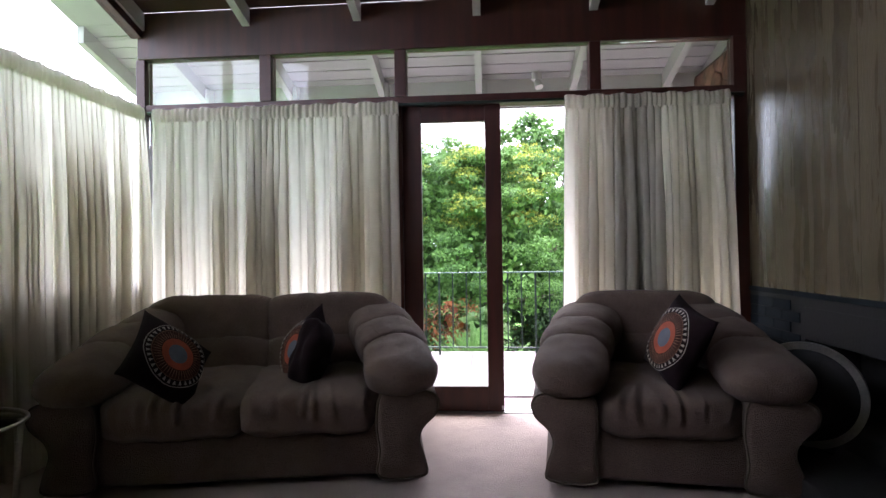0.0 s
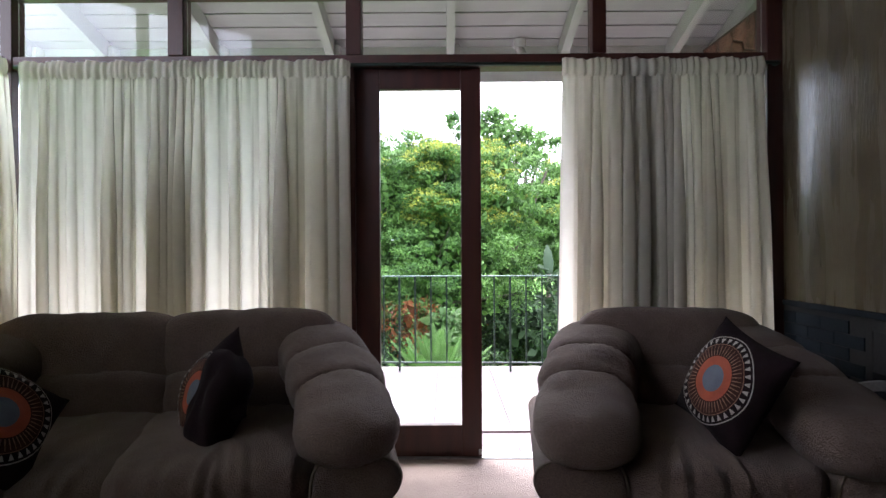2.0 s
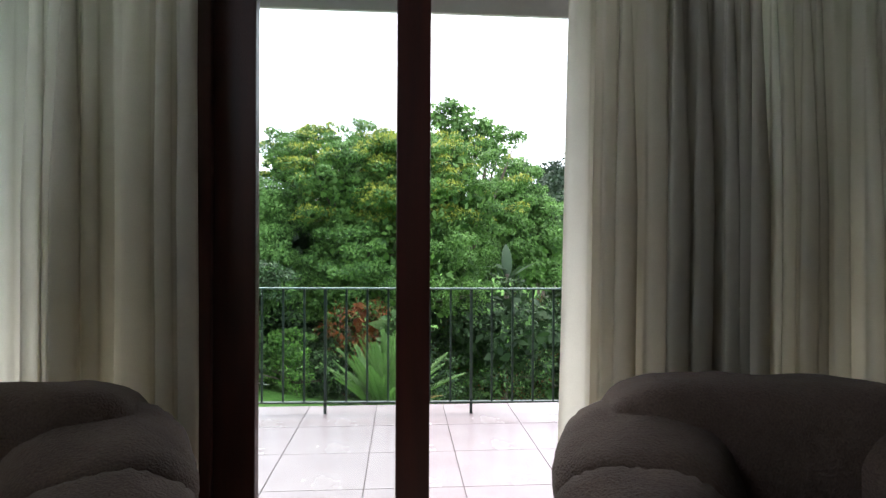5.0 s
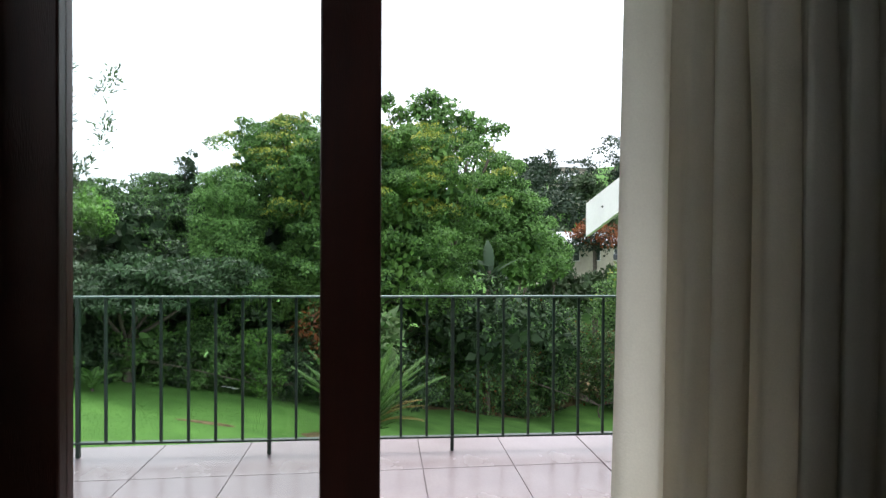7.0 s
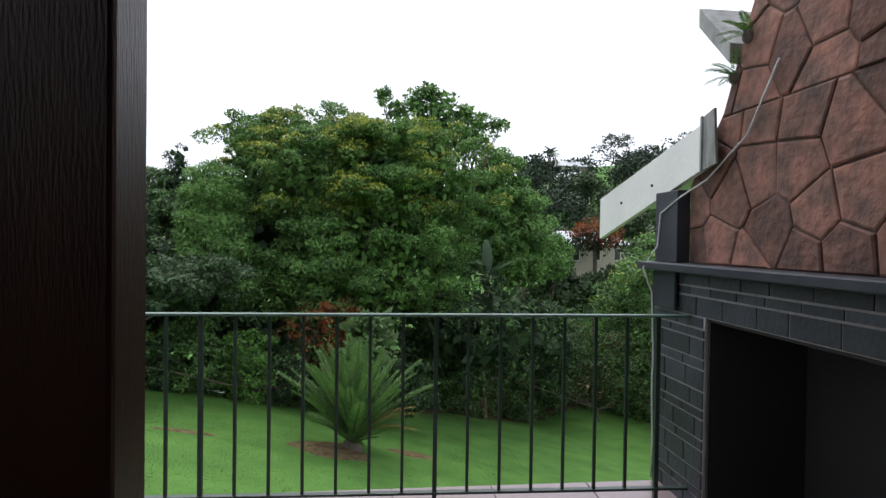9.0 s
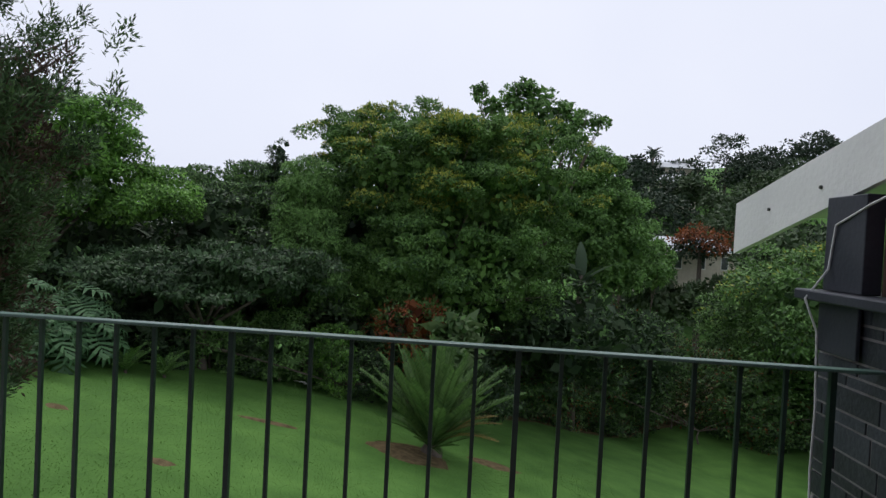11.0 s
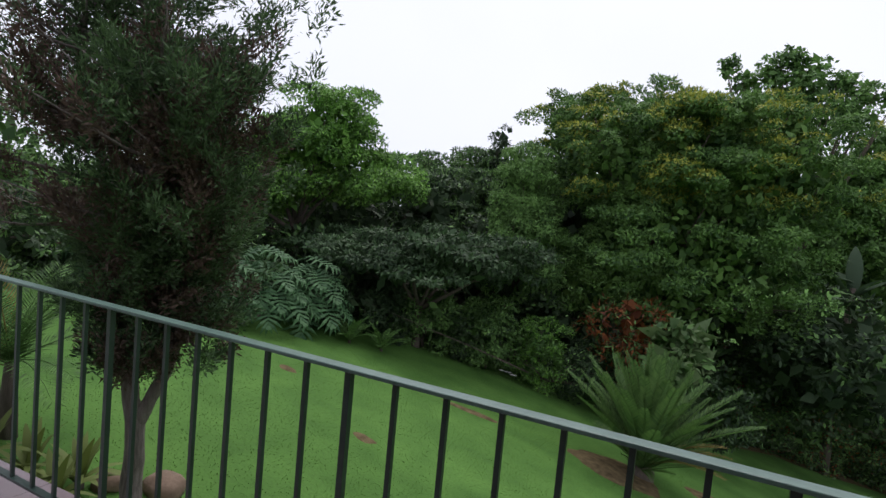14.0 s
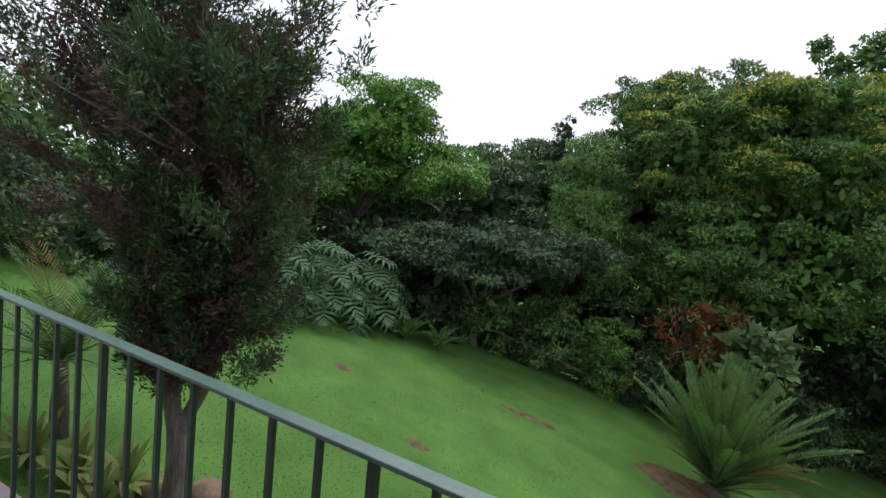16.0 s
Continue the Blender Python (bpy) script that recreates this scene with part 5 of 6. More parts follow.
def strap_mesh(name, L, W, mate, droop=0.3, n=10):
    bm = bmesh.new()
    rows = []
    for i in range(n + 1):
        f = i / n
        w = W * math.sin(math.pi * min(0.18 + 0.82 * f, 1)) ** 0.7 * 0.5 + 0.001
        z, x = L * (f - droop * f * f * 0.4), L * droop * f * f
        rows.append([bm.verts.new((x + 0.12 * w, -w, z)), bm.verts.new((x, 0, z)), bm.verts.new((x + 0.12 * w, w, z))])
    for a, b in zip(rows, rows[1:]):
        for k in (0, 1):
            bm.faces.new((a[k], a[k + 1], b[k + 1], b[k]))
    return finish(name, bm, mate, True)


G_STRAP = leafmat("yellow_green_strap_leaf", (0.10, 0.14, 0.03), (0.20, 0.24, 0.06))
strap = [strap_mesh("leaf", 0.50, 0.075, G_STRAP, d) for d in (0.25, 0.5, 0.8)]
for i, (bx, by) in enumerate(((-4.63, 6.55), (-4.35, 6.8), (-4.95, 6.35), (-4.2, 6.5))):
    br = thing("bromeliad", "rosette of broad yellow-green strap leaves", "plant", "bromeliads", at=pose(bx, by, ground_z(bx, by)))
    part("base", tube(bmesh.new(), [(0, 0, -0.1), (0, 0, 0.1)], [0.05, 0.04], 7), M_BARK, br)
    for k in range(14):
        put(br, "leaf", strap[k % 3], pose(0, 0, 0.03, 0, 6 + k * 2.6, k * 137.5) @ Matrix.Scale(rnd.uniform(0.75, 1.15), 4))


def split_leaf(name, L, mate, seed):
    """A big leaf cut into fingers, like a tree philodendron's."""
    rnd = random.Random(seed)
    bm = bmesh.new()
    for s in (-1, 1):
        for k in range(7):
            f = k / 6
            a = radians(118 - 100 * f)
            ln = L * (0.42 + 0.22 * math.sin(math.pi * f)) * rnd.uniform(0.9, 1.1)
            root = Vector((L * 0.75 * f, 0, 0.02))
            d = Vector((math.cos(a), s * math.sin(a), 0))
            e = Vector((-d.y, d.x, 0)) * L * 0.055
            mid, tip = root + d * ln * 0.55 + Vector((0, 0, 0.03)), root + d * ln - Vector((0, 0, 0.12 * L))
            vs = [bm.verts.new(v) for v in (root - e * 0.6, mid - e, tip, mid + e, root + e * 0.6)]
            bm.faces.new(vs)
    tube(bm, [(-L * 0.9, 0, -L * 0.5), (-L * 0.3, 0, -0.02), (0, 0, 0.02), (L * 0.8, 0, -0.02)], [0.016, 0.012, 0.009, 0.003], 5)
    return finish(name, bm, mate)


G_PHIL = leafmat("glossy_philodendron_leaf", (0.028, 0.080, 0.028), (0.065, 0.15, 0.055), trans=0.2, rough=0.68)
spl = [split_leaf("leaf", 0.62, G_PHIL, 50 + i) for i in range(3)]
for i, (px, py, n, r) in enumerate(((-8.75, 12.1, 34, 1.0), (-8.45, 13.3, 40, 1.1), (-8.1, 14.6, 34, 0.95), (-9.7, 11.0, 20, 0.8))):
    ph = thing("philodendron", "clump of large glossy deeply split leaves", "plant", "philodendrons", at=pose(px, py, ground_z(px, py)))
    part("stem", tube(bmesh.new(), [(0, 0, -0.2), (0.05, 0, 0.4), (0, 0.05, 0.8)], [0.07, 0.06, 0.03], 7), M_BARK, ph)
    for k in range(n):
        az = k * 137.5
        rr = r * math.sqrt((k + 0.5) / n)
        zz = 1.6 - 1.2 * (rr / r) ** 1.5 + rnd.uniform(-0.1, 0.1)
        put(ph, "leaf", spl[k % 3], pose(rr * math.cos(radians(az)), rr * math.sin(radians(az)), zz, rnd.uniform(-12, 12), 12 + 42 * rr / r, az) @ Matrix.Scale(rnd.uniform(0.8, 1.15), 4))

G_STREL = leafmat("blue_green_paddle_leaf", (0.035, 0.07, 0.035), (0.075, 0.12, 0.06), trans=0.25)
pad = [strap_mesh("leaf", 1.7, 0.46, G_STREL, d) for d in (0.25, 0.55)]
sg = thing("strelitzia", "giant strelitzia with blue-green paddle leaves", "plant", at=pose(4.9, 27.1, ground_z(4.9, 27.1)))
part("stem", tube(bmesh.new(), [(0, 0, -0.2), (0, 0, 3.6), (0.1, 0, 6.6)], [0.18, 0.15, 0.09], 8), M_BARK, sg, smooth=True)
for k in range(9):
    put(sg, "leaf", pad[k % 2], pose(0.1, 0, 5.7 + 0.14 * k, 0, 12 + 30 * (k % 3), 200 + k * 41) @ Matrix.Scale(rnd.uniform(0.8, 1.1), 4))

# ---- grass blades over the nearer lawn ----
G_GRASS = leafmat("grass_blade", (0.075, 0.165, 0.028), (0.115, 0.22, 0.044), trans=0.4)
ng = 110000
gx, gy = rng.uniform(-11, 6, ng), 5.4 + 15 * rng.uniform(0, 1, ng) ** 1.25
keep = (gx > -9.8 + 0.30 * np.maximum(gy - 8, 0)) & (gx < 2.5 + 0.1 * gy)
gx, gy = gx[keep], gy[keep]
gz = np.array([ground_z(a, b) for a, b in zip(gx, gy)])
gpos = np.stack([gx, gy, gz - 0.004], 1)
gway = unit(rng.normal(size=gpos.shape) * np.array([0.55, 0.55, 0.1]) + np.array([0, 0, 0.8]))
gob = new("grass", leaf_mesh("mown_grass_blades", gpos, gway, unit(rng.normal(size=gpos.shape)), 0.022, 0.010, G_GRASS))
tagged(gob, "short mown green grass blades on the lawn", "grass", kind="stuff")

# ---- small things on the lawn ----
def lawn_patch(name, label, x, y, rx, ry, mate, seed, ang=0.0):
    bm = bmesh.new()
    rings = []
    for k in range(4):
        ring = []
        for i in range(22):
            a = 2 * math.pi * i / 22
            r = (k + 0.02) / 3 * (1 + 0.35 * noise.noise((math.cos(a) * 1.6 + seed, math.sin(a) * 1.6, seed)))
            u, v = r * rx * math.cos(a), r * ry * math.sin(a)
            px, py = x + u * math.cos(ang) - v * math.sin(ang), y + u * math.sin(ang) + v * math.cos(ang)
            ring.append(bm.verts.new((px, py, ground_z(px, py) + 0.035 - 0.045 * (k / 3) ** 3)))
        rings.append(ring)
    for a, b in zip(rings, rings[1:]):
        for i in range(22):
            bm.faces.new((a[i], a[(i + 1) % 22], b[(i + 1) % 22], b[i]))
    return solid(name, bm, mate, label, "soil", "bare patches", kind="structure", smooth=True)


M_SOIL = mat("leaf_strewn_soil", (0.070, 0.052, 0.028), (0.165, 0.125, 0.068), 7, 0.95, 0.8, 45, fine=0.4, spec=0.05)
lawn_patch("soil_patch", "bare reddish soil round the cycad", -0.75, 15.1, 1.0, 0.75, M_SOIL, 1)
bm = bmesh.new()
bed = []
for i in range(29):
    ex = -2.0 + i * 1.0
    ey = 22.78 + 0.854 * ex + 0.35 * noise.noise((ex * 0.8, 2, 5))
    bed.append([bm.verts.new((ex - 0.1 * j * 0.6, ey + j * 0.6, ground_z(ex - 0.06 * j, ey + j * 0.6) + (0.035 if j else 0.005))) for j in range(14)])
for a, b in zip(bed, bed[1:]):
    for j in range(13):
        bm.faces.new((a[j], b[j], b[j + 1], a[j + 1]))
solid("planting_bed", bm, M_SOIL, "dark leaf-strewn bed under the lower shrubs", "planting bed", kind="structure", smooth=True)
lawn_patch("soil_patch", "bare reddish soil beside the cycad", 1.1, 16.3, 0.7, 0.4, M_SOIL, 2)
lawn_patch("soil_patch", "small worn brown patch in the lawn", -3.82, 10.64, 0.22, 0.13, M_SOIL, 3)
lawn_patch("soil_patch", "long worn streak in the lawn", -3.55, 14.3, 0.75, 0.12, M_SOIL, 4, 0.35)
lawn_patch("soil_patch", "small worn brown patch in the lawn", -6.1, 11.6, 0.2, 0.12, M_SOIL, 5)
M_PETAL = mat("white_petal", (0.75, 0.75, 0.72), (0.85, 0.85, 0.8), 8, 0.7)
for i in range(5):
    fx, fy = -4.45 + 0.09 * i + 0.03 * (i % 2), 18.75 + 0.10 * ((i * 7) % 3)
    fl = thing("flower", "small white flower at the border", "flower", "white flowers", at=pose(fx, fy, ground_z(fx, fy)))
    part("stem", tube(bmesh.new(), [(0, 0, -0.02), (0.01, 0, 0.16)], 0.006, 5), G_MID, fl)
    bm = bmesh.new()
    for k in range(6):
        a = k * math.pi / 3
        vs = [bm.verts.new(v) for v in ((0.01, 0, 0.16), (0.01 + 0.05 * math.cos(a - 0.4), 0.05 * math.sin(a - 0.4), 0.18), (0.01 + 0.075 * math.cos(a), 0.075 * math.sin(a), 0.175), (0.01 + 0.05 * math.cos(a + 0.4), 0.05 * math.sin(a + 0.4), 0.18))]
        bm.faces.new(vs)
    part("petals", bm, M_PETAL, fl, "white petals")
M_ROCK = mat("brown_garden_stone", (0.13, 0.085, 0.055), (0.22, 0.15, 0.105), 7, 0.85, 0.6, 30)
for i, (sx, sy, r) in enumerate(((-3.95, 7.35, 0.20), (-3.35, 6.55, 0.16), (-4.25, 7.0, 0.15), (-3.1, 6.9, 0.12))):
    solid("garden_stone", puff(bmesh.new(), (0, 0, r * 0.35), (r, r * 0.8, r * 0.6), 0.8, 0.8, (0, 0, 40 * i), 0.03, i, 14, 9), M_ROCK,
          "rough brown garden stone by the juniper", "stone", "garden stones", at=pose(sx, sy, ground_z(sx, sy)), smooth=True)

# ---- the far hillside ----
M_HAZE = leafmat("far_woodland_leaf", (0.012, 0.026, 0.014), (0.032, 0.055, 0.028), trans=0.15)
M_HAZE2 = leafmat("far_light_woodland_leaf", (0.022, 0.045, 0.016), (0.05, 0.085, 0.03), trans=0.15)


def far_tree(label, x, y, z, rx, rz, mate, seed, name="far_tree", leafs=2600, size=0.55, low=-0.7):
    t = thing(name, label, "tree", "hillside trees", at=pose(x, y, ground_z(x, y)))
    g = ground_z(x, y)
    rel = [(0, 0, z - g, rx, rx * 0.8, rz), (rx * 0.45, 0, z - g - rz * 0.3, rx * 0.65, rx * 0.6, rz * 0.7), (-rx * 0.45, 0.3, z - g - rz * 0.25, rx * 0.65, rx * 0.6, rz * 0.75)]
    part("trunk", tube(bmesh.new(), [(0, 0, -0.5), (0, 0, max(z - g - rz * 0.4, 0.5)), (0, 0, z - g)], [0.06 * rx, 0.045 * rx, 0.02 * rx], 6), M_BARK, t)
    P, N = crown_points(rel, 60, leafs / 60, rx * 0.34, 0.6, 0.9, low)
    o = new("crown", leaf_mesh("crown", P, unit(rng.normal(size=P.shape) * 0.7 + N * 0.4), unit(N + rng.normal(size=P.shape) * 0.3 + np.array([0, 0, 0.5])), size, size * 0.55, mate))
    o.parent, o["kind"] = t, "stuff"
    return t


for i, (x, y, z, rx, rz) in enumerate(((20.7, 75, 8.4, 3.2, 4.0), (39.6, 95, 15.0, 4.4, 4.2), (42.1, 90, 12.6, 4.8, 3.2), (49.9, 100, 16.4, 3.8, 3.2), (56.1, 100, 18.6, 3.0, 2.8),
                                       (21.5, 70, 5.0, 4.2, 3.0), (30.5, 99, 13.8, 3.2, 2.2), (34.5, 101, 14.6, 2.6, 2.4), (24.5, 92, 12.6, 2.6, 2.2), (45.5, 94, 13.6, 3.0, 2.4))):
    far_tree("dark broad tree on the far hillside", x, y, z, rx, rz, M_HAZE, 60 + i)
far_tree("dark domed tree on the far hillside", 28.8, 85, 10.2, 3.0, 1.9, M_HAZE, 75, leafs=1800, size=0.4)
for i, (x, y, z, rx, rz) in enumerate(((15.5, 64, 2.6, 3.2, 2.6), (17.5, 60, 1.2, 2.4, 2.2), (26.5, 62, 3.6, 3.0, 2.2), (31, 70, 6.2, 3.6, 2.4), (36, 76, 8.6, 3.8, 2.6), (27, 76, 8.2, 3.0, 2.0), (43, 80, 10.6, 3.6, 2.6), (18.6, 49, -3.2, 2.6, 1.6), (22.0, 50, -2.8, 2.4, 1.7), (15.6, 50, -2.6, 2.2, 1.7), (24, 47, 0.6, 3.0, 2.6), (28, 50, 1.6, 3.4, 2.8), (12, 48, 0.4, 2.6, 2.6))):
    far_tree("mid-green tree on the far slope", x, y, z, rx, rz, M_HAZE2, 80 + i)
ft = far_tree("spreading flame tree with orange-red blossom", 19.5, 52, 1.9, 2.1, 1.5, G_FLAME, 95, name="flame_tree", leafs=2200, size=0.30, low=-0.4)
far_tree("dark leaves under the flame tree's blossom", 19.9, 52.6, 1.2, 2.2, 1.0, M_HAZE, 96, leafs=1200, size=0.36)
fp = thing("far_palm", "tall thin palm on the skyline", "palm", at=pose(27.4, 92.2, ground_z(27.4, 92.2)))
ph_ = 15.6 - ground_z(27.4, 92.2)
part("trunk", tube(bmesh.new(), [(0, 0, -0.5), (0, 0, ph_)], [0.22, 0.14], 6), M_BARK, fp)
pfm = frond_mesh("frond", 1.7, 0.55, 16, 0.5, 0.10, M_HAZE, 0.2, 70)
for k in range(14):
    put(fp, "frond", pfm, pose(0, 0, ph_, 0, -10 - 4 * k, k * 137.5))

M_FARWALL = mat("cream_house_wall", (0.48, 0.42, 0.34), (0.56, 0.5, 0.42), 3, 0.8, 0.1, 20)
M_FARROOF = mat("grey_sheet_roof", (0.36, 0.38, 0.40), (0.48, 0.5, 0.52), 2, 0.5, 0.1, 20)
M_FARWIN = mat("dark_window_pane", (0.03, 0.035, 0.04), (0.05, 0.055, 0.06), 3, 0.2)


def house(x, y, z, w, d, h, turn, label):
    hs = thing("house", label, "house", "hillside houses", at=pose(x, y, z, 0, 0, turn))
    part("wall", boxbm(-w / 2, w / 2, -d / 2, d / 2, -2.5, h), M_FARWALL, hs)
    bm = bmesh.new()
    e = 0.5
    v = [bm.verts.new(p) for p in ((-w / 2 - e, -d / 2 - e, h - 0.1), (w / 2 + e, -d / 2 - e, h - 0.1), (w / 2 + e, d / 2 + e, h - 0.1), (-w / 2 - e, d / 2 + e, h - 0.1), (-w / 2 + 0.8, 0, h + d * 0.24), (w / 2 - 0.8, 0, h + d * 0.24))]
    for q in ((0, 1, 5, 4), (2, 3, 4, 5), (1, 2, 5), (3, 0, 4), (3, 2, 1, 0)):
        bm.faces.new([v[i] for i in q])
    part("roof", bm, M_FARROOF, hs, "pale grey pitched roof")
    n = max(2, int(w / 2))
    for k in range(n):
        wx = -w / 2 + w * (k + 0.5) / n
        f = part("window", boxbm(wx - 0.42, wx + 0.42, -d / 2 - 0.03, -d / 2 + 0.02, 0.9, h - 0.45), M_WHITE, hs, "white framed window")
        part("pane", boxbm(wx - 0.34, wx + 0.34, -d / 2 - 0.045, -d / 2 - 0.031, 0.98, h - 0.53), M_FARWIN, f)
    return hs


house(20.4, 58, -1.4, 7.5, 5, 2.6, 18, "cream house with a pale grey roof in the valley")
house(33.2, 99.5, 12.2, 6, 5, 2.2, 10, "white house on the skyline among trees")
house(30.2, 90, 9.2, 5, 5, 2.0, -10, "pale house half hidden on the hillside")
house(-9.6, 34, 0.8, 5, 4, 2.6, -15, "pale roofed house glimpsed behind the trees")

# ---- details on the outdoor fireplace ----
cable = thing("cable", "thin pale cable hanging down the post and tiles", "cable")
cp = [(CX + 0.03, 4.40, 1.98), (CX + 0.028, 4.58, 1.72), (CX + 0.015, 4.85, 1.56), (CX - 0.022, 5.02, 1.49), (CX - 0.026, 5.20, 1.42), (CX - 0.026, 5.23, 1.25), (CX - 0.095, 5.25, 1.13),
      (CX - 0.04, 5.255, 1.0), (CX - 0.03, 5.25, 0.7), (CX - 0.026, 5.265, 0.45), (CX - 0.02, 5.26, 0.2), (CX - 0.02, 5.27, 0.0)]
part("wire", tube(bmesh.new(), cp, 0.0045, 6), M_CABLE, cable, smooth=True)
for fx, fy, fz, n in ((CX + 0.05, 4.70, 1.99, 10), (CX + 0.05, 4.61, 2.14, 8)):
    cf = thing("fern", "small fern rooted in the chimney's edge", "fern", "chimney ferns", at=pose(fx, fy, fz))
    part("root", puff(bmesh.new(), (0, 0, 0), (0.03, 0.03, 0.03), 0.8, 0.8, (0, 0, 0), 0.006, 3, 8, 6), M_BARK, cf)
    me = frond_mesh("frond", 0.13, 0.4, 14, 0.03, 0.008, G_MID, 0.2, 90)
    for k in range(n):
        put(cf, "frond", me, pose(0, 0, 0, 0, -rnd.uniform(5, 70), 60 + k * 190 / n + rnd.uniform(-12, 12)))
for k, (yy, zz) in enumerate(((5.75, 1.55), (5.35, 1.62))):
    solid("roof_bolt", tube(bmesh.new(), [(1.792, yy, zz - 0.04), (1.802, yy, zz - 0.04)], 0.008, 8), M_SOOT, "small dark bolt in the barge board", "bolt", "barge bolts")

# pits in the travertine panel
rnd = random.Random(44)
bm = bmesh.new()
for k in range(420):
    yy, zz = rnd.uniform(-0.6, 2.68), rnd.uniform(0.9, 2.9)
    if noise.noise((yy * 1.3, zz * 0.25, 4)) < -0.05:
        continue
    h, w = rnd.uniform(0.004, 0.022) * (2.2 if rnd.random() < 0.08 else 1), rnd.uniform(0.001, 0.0028)
    ring = [bm.verts.new((XR - 0.0012, yy + w * math.cos(a) + 0.2 * w * math.sin(3 * a), zz + h * math.sin(a))) for a in [2 * math.pi * i / 7 for i in range(7)]]
    bm.faces.new(ring)
o = part("pit", bm, M_PIT, wall_right, "dark natural pits in the stone")
o["kind"] = "stuff"
# joints between the panel's sheets
for yy in (1.55, 0.25):
    part("joint", boxbm(XR - 0.0015, XR, yy, yy + 0.0025, 0.89, 3.2), M_PIT, wall_right)

# fitting under the eave
sl = thing("eave_light", "small white lamp fitting under the eave", "lamp", at=pose(0.50, YE - 0.10, roof(YE - 0.10) + 0.10))
part("base", tube(bmesh.new(), [(0, 0, -0.03), (0, 0, 0.03)], 0.045, 12), M_WHITE, sl)
part("bulb_holder", tube(bmesh.new(), [(0, 0, -0.03), (0.02, -0.03, -0.10)], [0.028, 0.034], 12), M_WHITE, sl)

# ---- pieces: terrace tiles ----
TS = 0.508
tile = finish("tile", boxbm(-TS / 2 + 0.002, TS / 2 - 0.002, -TS / 2 + 0.002, TS / 2 - 0.002, -0.014, 0, bev=0.001), M_TILE)
floor_tiles = tagged(new("terrace_floor"), "pale grey-pink terrace floor of square tiles", "floor", kind="structure")
y = 5.24 - TS / 2 - 0.004
while y > YW + 0.05 - TS:
    x = 0.385 + TS * 2.5
    while x > TX0:
        if x + TS / 2 <= TX1 + 0.01 and y - TS / 2 > YW + 0.0:
            o = new("tile", tile)
            o.parent, o.location = floor_tiles, (x, y, -0.002 + 0.0008 * noise.noise((x, y, 0)))
        x -= TS
    y -= TS
edge_tile = finish("tile", boxbm(-0.196, 0.196, -TS / 2 + 0.002, TS / 2 - 0.002, -0.014, 0, bev=0.001), M_TILE)
for k in range(5):
    ty = 5.24 - TS / 2 - 0.004 - TS * k
    if ty - TS / 2 > YW:
        o = new("tile", edge_tile)
        o.parent, o.location = floor_tiles, (1.6025, ty, -0.002)
cut = finish("tile", boxbm(-TS / 2 + 0.003, TS / 2 - 0.003, -0.065, 0.065, -0.014, 0), M_TILE)
x = 0.385 + TS * 2.5
while x > TX0:
    o = new("tile", cut)
    o.parent, o.location = floor_tiles, (x, YW + 0.122, -0.002)
    x -= TS

# slate tiles on the fireplace, in courses of mixed height
rnd = random.Random(9)
for z0, z1, y0, y1 in ((-0.4, 0.92, 4.82, 5.30), (0.92, 1.12, 3.55, 5.30), (0.0, 1.12, 2.86, 3.55)):
    z = z0
    row = 0
    while z < z1 - 0.03:
        hh = min((0.095, 0.045, 0.085, 0.10, 0.05)[row % 5], z1 - z)
        yy = y1 + rnd.uniform(0, 0.16)
        while yy > y0 + 0.02:
            ww = rnd.uniform(0.17, 0.27)
            a, b = max(yy - ww, y0), min(yy, y1)
            if b - a > 0.025:
                o = new("slate_tile", finish("slate_tile", boxbm(CX - 0.001 - rnd.uniform(0, 0.003), CX + 0.005, a + 0.005, b - 0.005, z + 0.005, z + hh - 0.005), M_SLATE))
                o.parent = chim
            yy -= ww
        z += hh
        row += 1


# flagstones on the chimney: irregular cells, each a stone of its own
def clip(poly, nx, ny, c):
    out = []
    for i in range(len(poly)):
        p, q = poly[i], poly[(i + 1) % len(poly)]
        dp_, dq = p[0] * nx + p[1] * ny - c, q[0] * nx + q[1] * ny - c
        if dp_ <= 0:
            out.append(p)
        if dp_ * dq < 0:
            f = dp_ / (dp_ - dq)
            out.append((p[0] + (q[0] - p[0]) * f, p[1] + (q[1] - p[1]) * f))
    return out


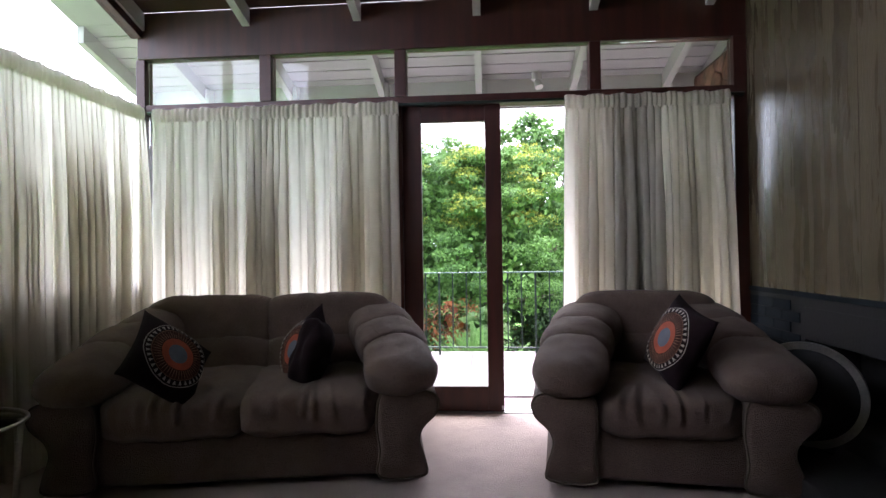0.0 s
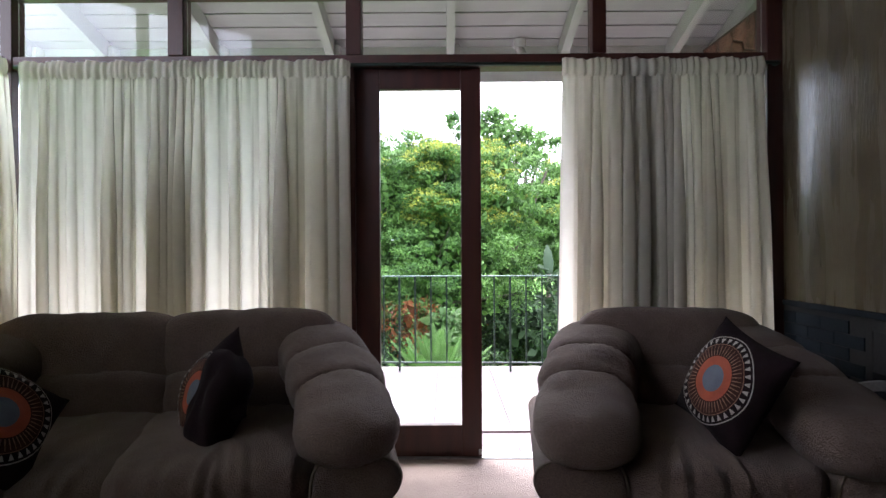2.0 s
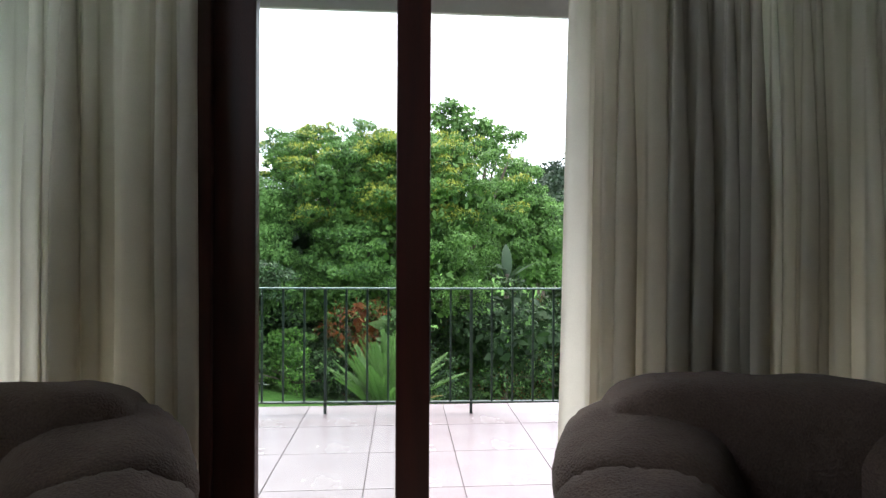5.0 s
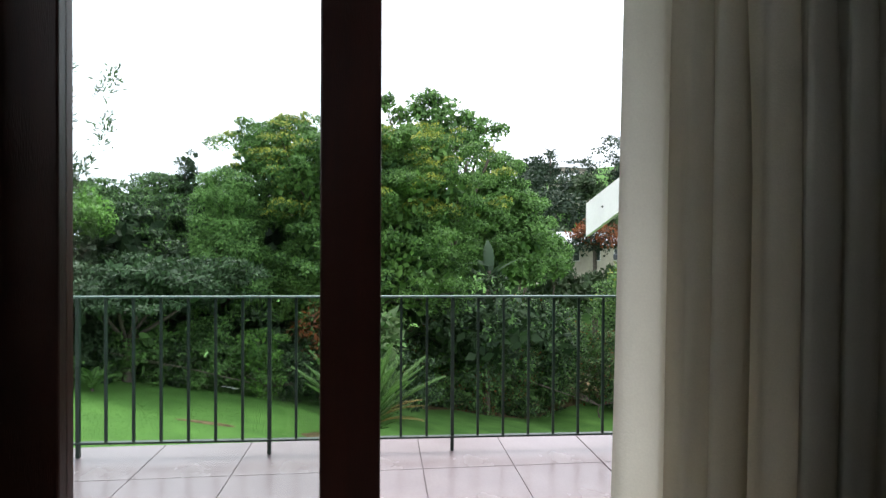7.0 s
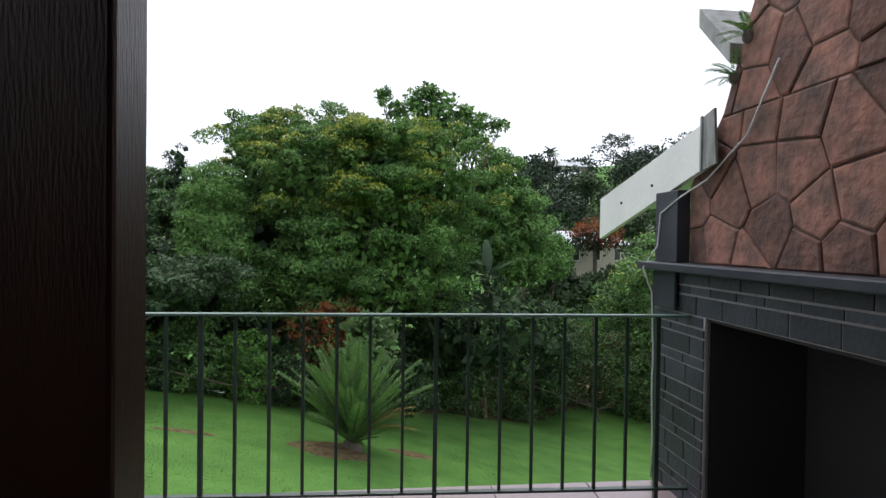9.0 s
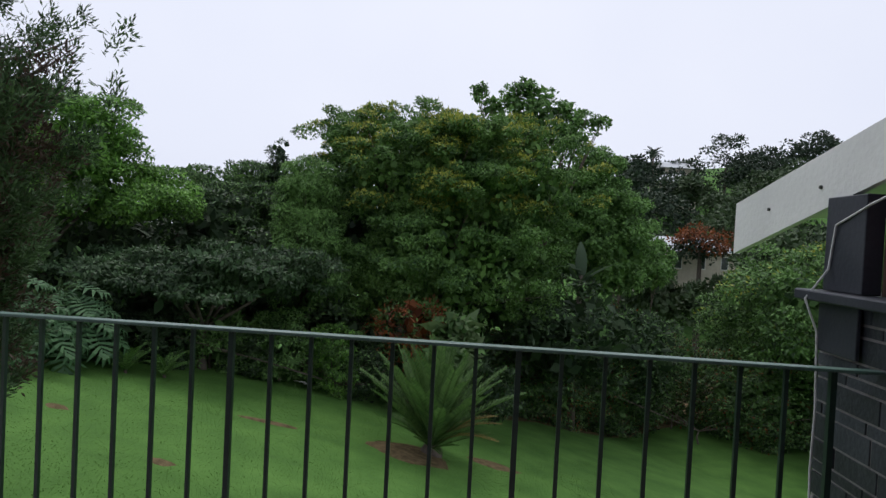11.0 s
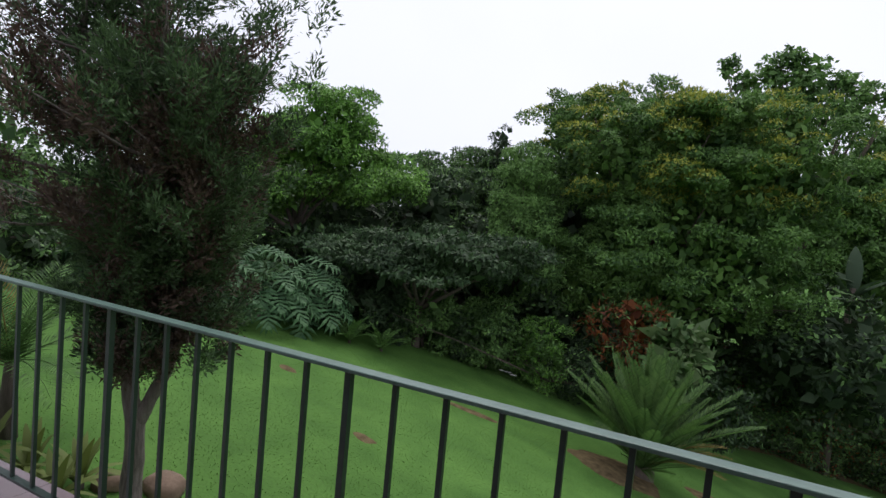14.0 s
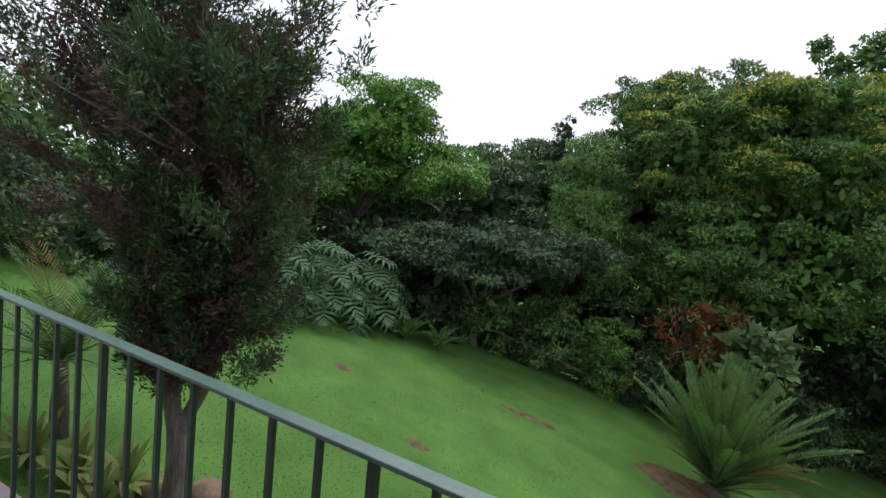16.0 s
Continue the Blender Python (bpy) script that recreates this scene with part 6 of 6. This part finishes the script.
def flagstones(region, count, seed):
    rnd = random.Random(seed)
    ys, zs = [p[0] for p in region], [p[1] for p in region]
    seeds = []
    for _ in range(4000):
        s = (rnd.uniform(min(ys), max(ys)), rnd.uniform(min(zs), max(zs)))
        if all((s[0] - q[0]) ** 2 + (s[1] - q[1]) ** 2 > 0.030 for q in seeds):
            seeds.append(s)
        if len(seeds) >= count:
            break
    for s in seeds:
        cell = list(region)
        for q in seeds:
            if q is s:
                continue
            nx, ny = q[0] - s[0], q[1] - s[1]
            ln = math.hypot(nx, ny)
            if ln > 0.9:
                continue
            nx, ny = nx / ln, ny / ln
            cell = clip(cell, nx, ny, nx * (s[0] + q[0]) / 2 + ny * (s[1] + q[1]) / 2 - 0.0035)
            if len(cell) < 3:
                break
        if len(cell) < 3:
            continue
        cy, cz = sum(p[0] for p in cell) / len(cell), sum(p[1] for p in cell) / len(cell)
        bm = bmesh.new()
        lift = rnd.uniform(0.005, 0.015)
        loops = []
        for xx, sc in ((CX + 0.054, 1.0), (CX + 0.053 - lift * 0.6, 0.985), (CX + 0.053 - lift, 0.92)):
            loops.append([bm.verts.new((xx + 0.004 * noise.noise((p[0] * 8, p[1] * 8, seed)), cy + (p[0] - cy) * sc, cz + (p[1] - cz) * sc)) for p in cell])
        n = len(cell)
        for a, b in zip(loops, loops[1:]):
            for i in range(n):
                bm.faces.new((a[i], a[(i + 1) % n], b[(i + 1) % n], b[i]))
        bm.faces.new(loops[-1])
        o = new("flagstone", finish("flagstone", bm, M_FLAG))
        o.parent = chim


flagstones([(3.0, 1.168), (5.04, 1.168), (5.04, 1.55), (4.80, 1.83), (3.0, 1.83)], 44, 3)
flagstones([(3.0, 1.835), (4.79, 1.835), (4.42, 2.60), (3.0, 2.60)], 34, 4)

# dark tiles round the indoor firebox
rnd = random.Random(2)
dt = finish("wall_tile", boxbm(-0.006, 0.0, 0.002, 0.198, 0.002, 0.062), M_DARKTILE)
lower = bpy.data.objects["wall_right_lower"]
for k in range(13):
    z = 0.06 + 0.064 * k
    if z + 0.064 > 0.86:
        continue
    y = YW - 0.26 + (0.1 if k % 2 else 0.0)
    while y > -0.4:
        if y > 2.05 or y + 0.2 < 0.55:
            o = new("wall_tile", dt)
            o.parent, o.location = lower, (XR - 0.0005, y, z)
        y -= 0.2
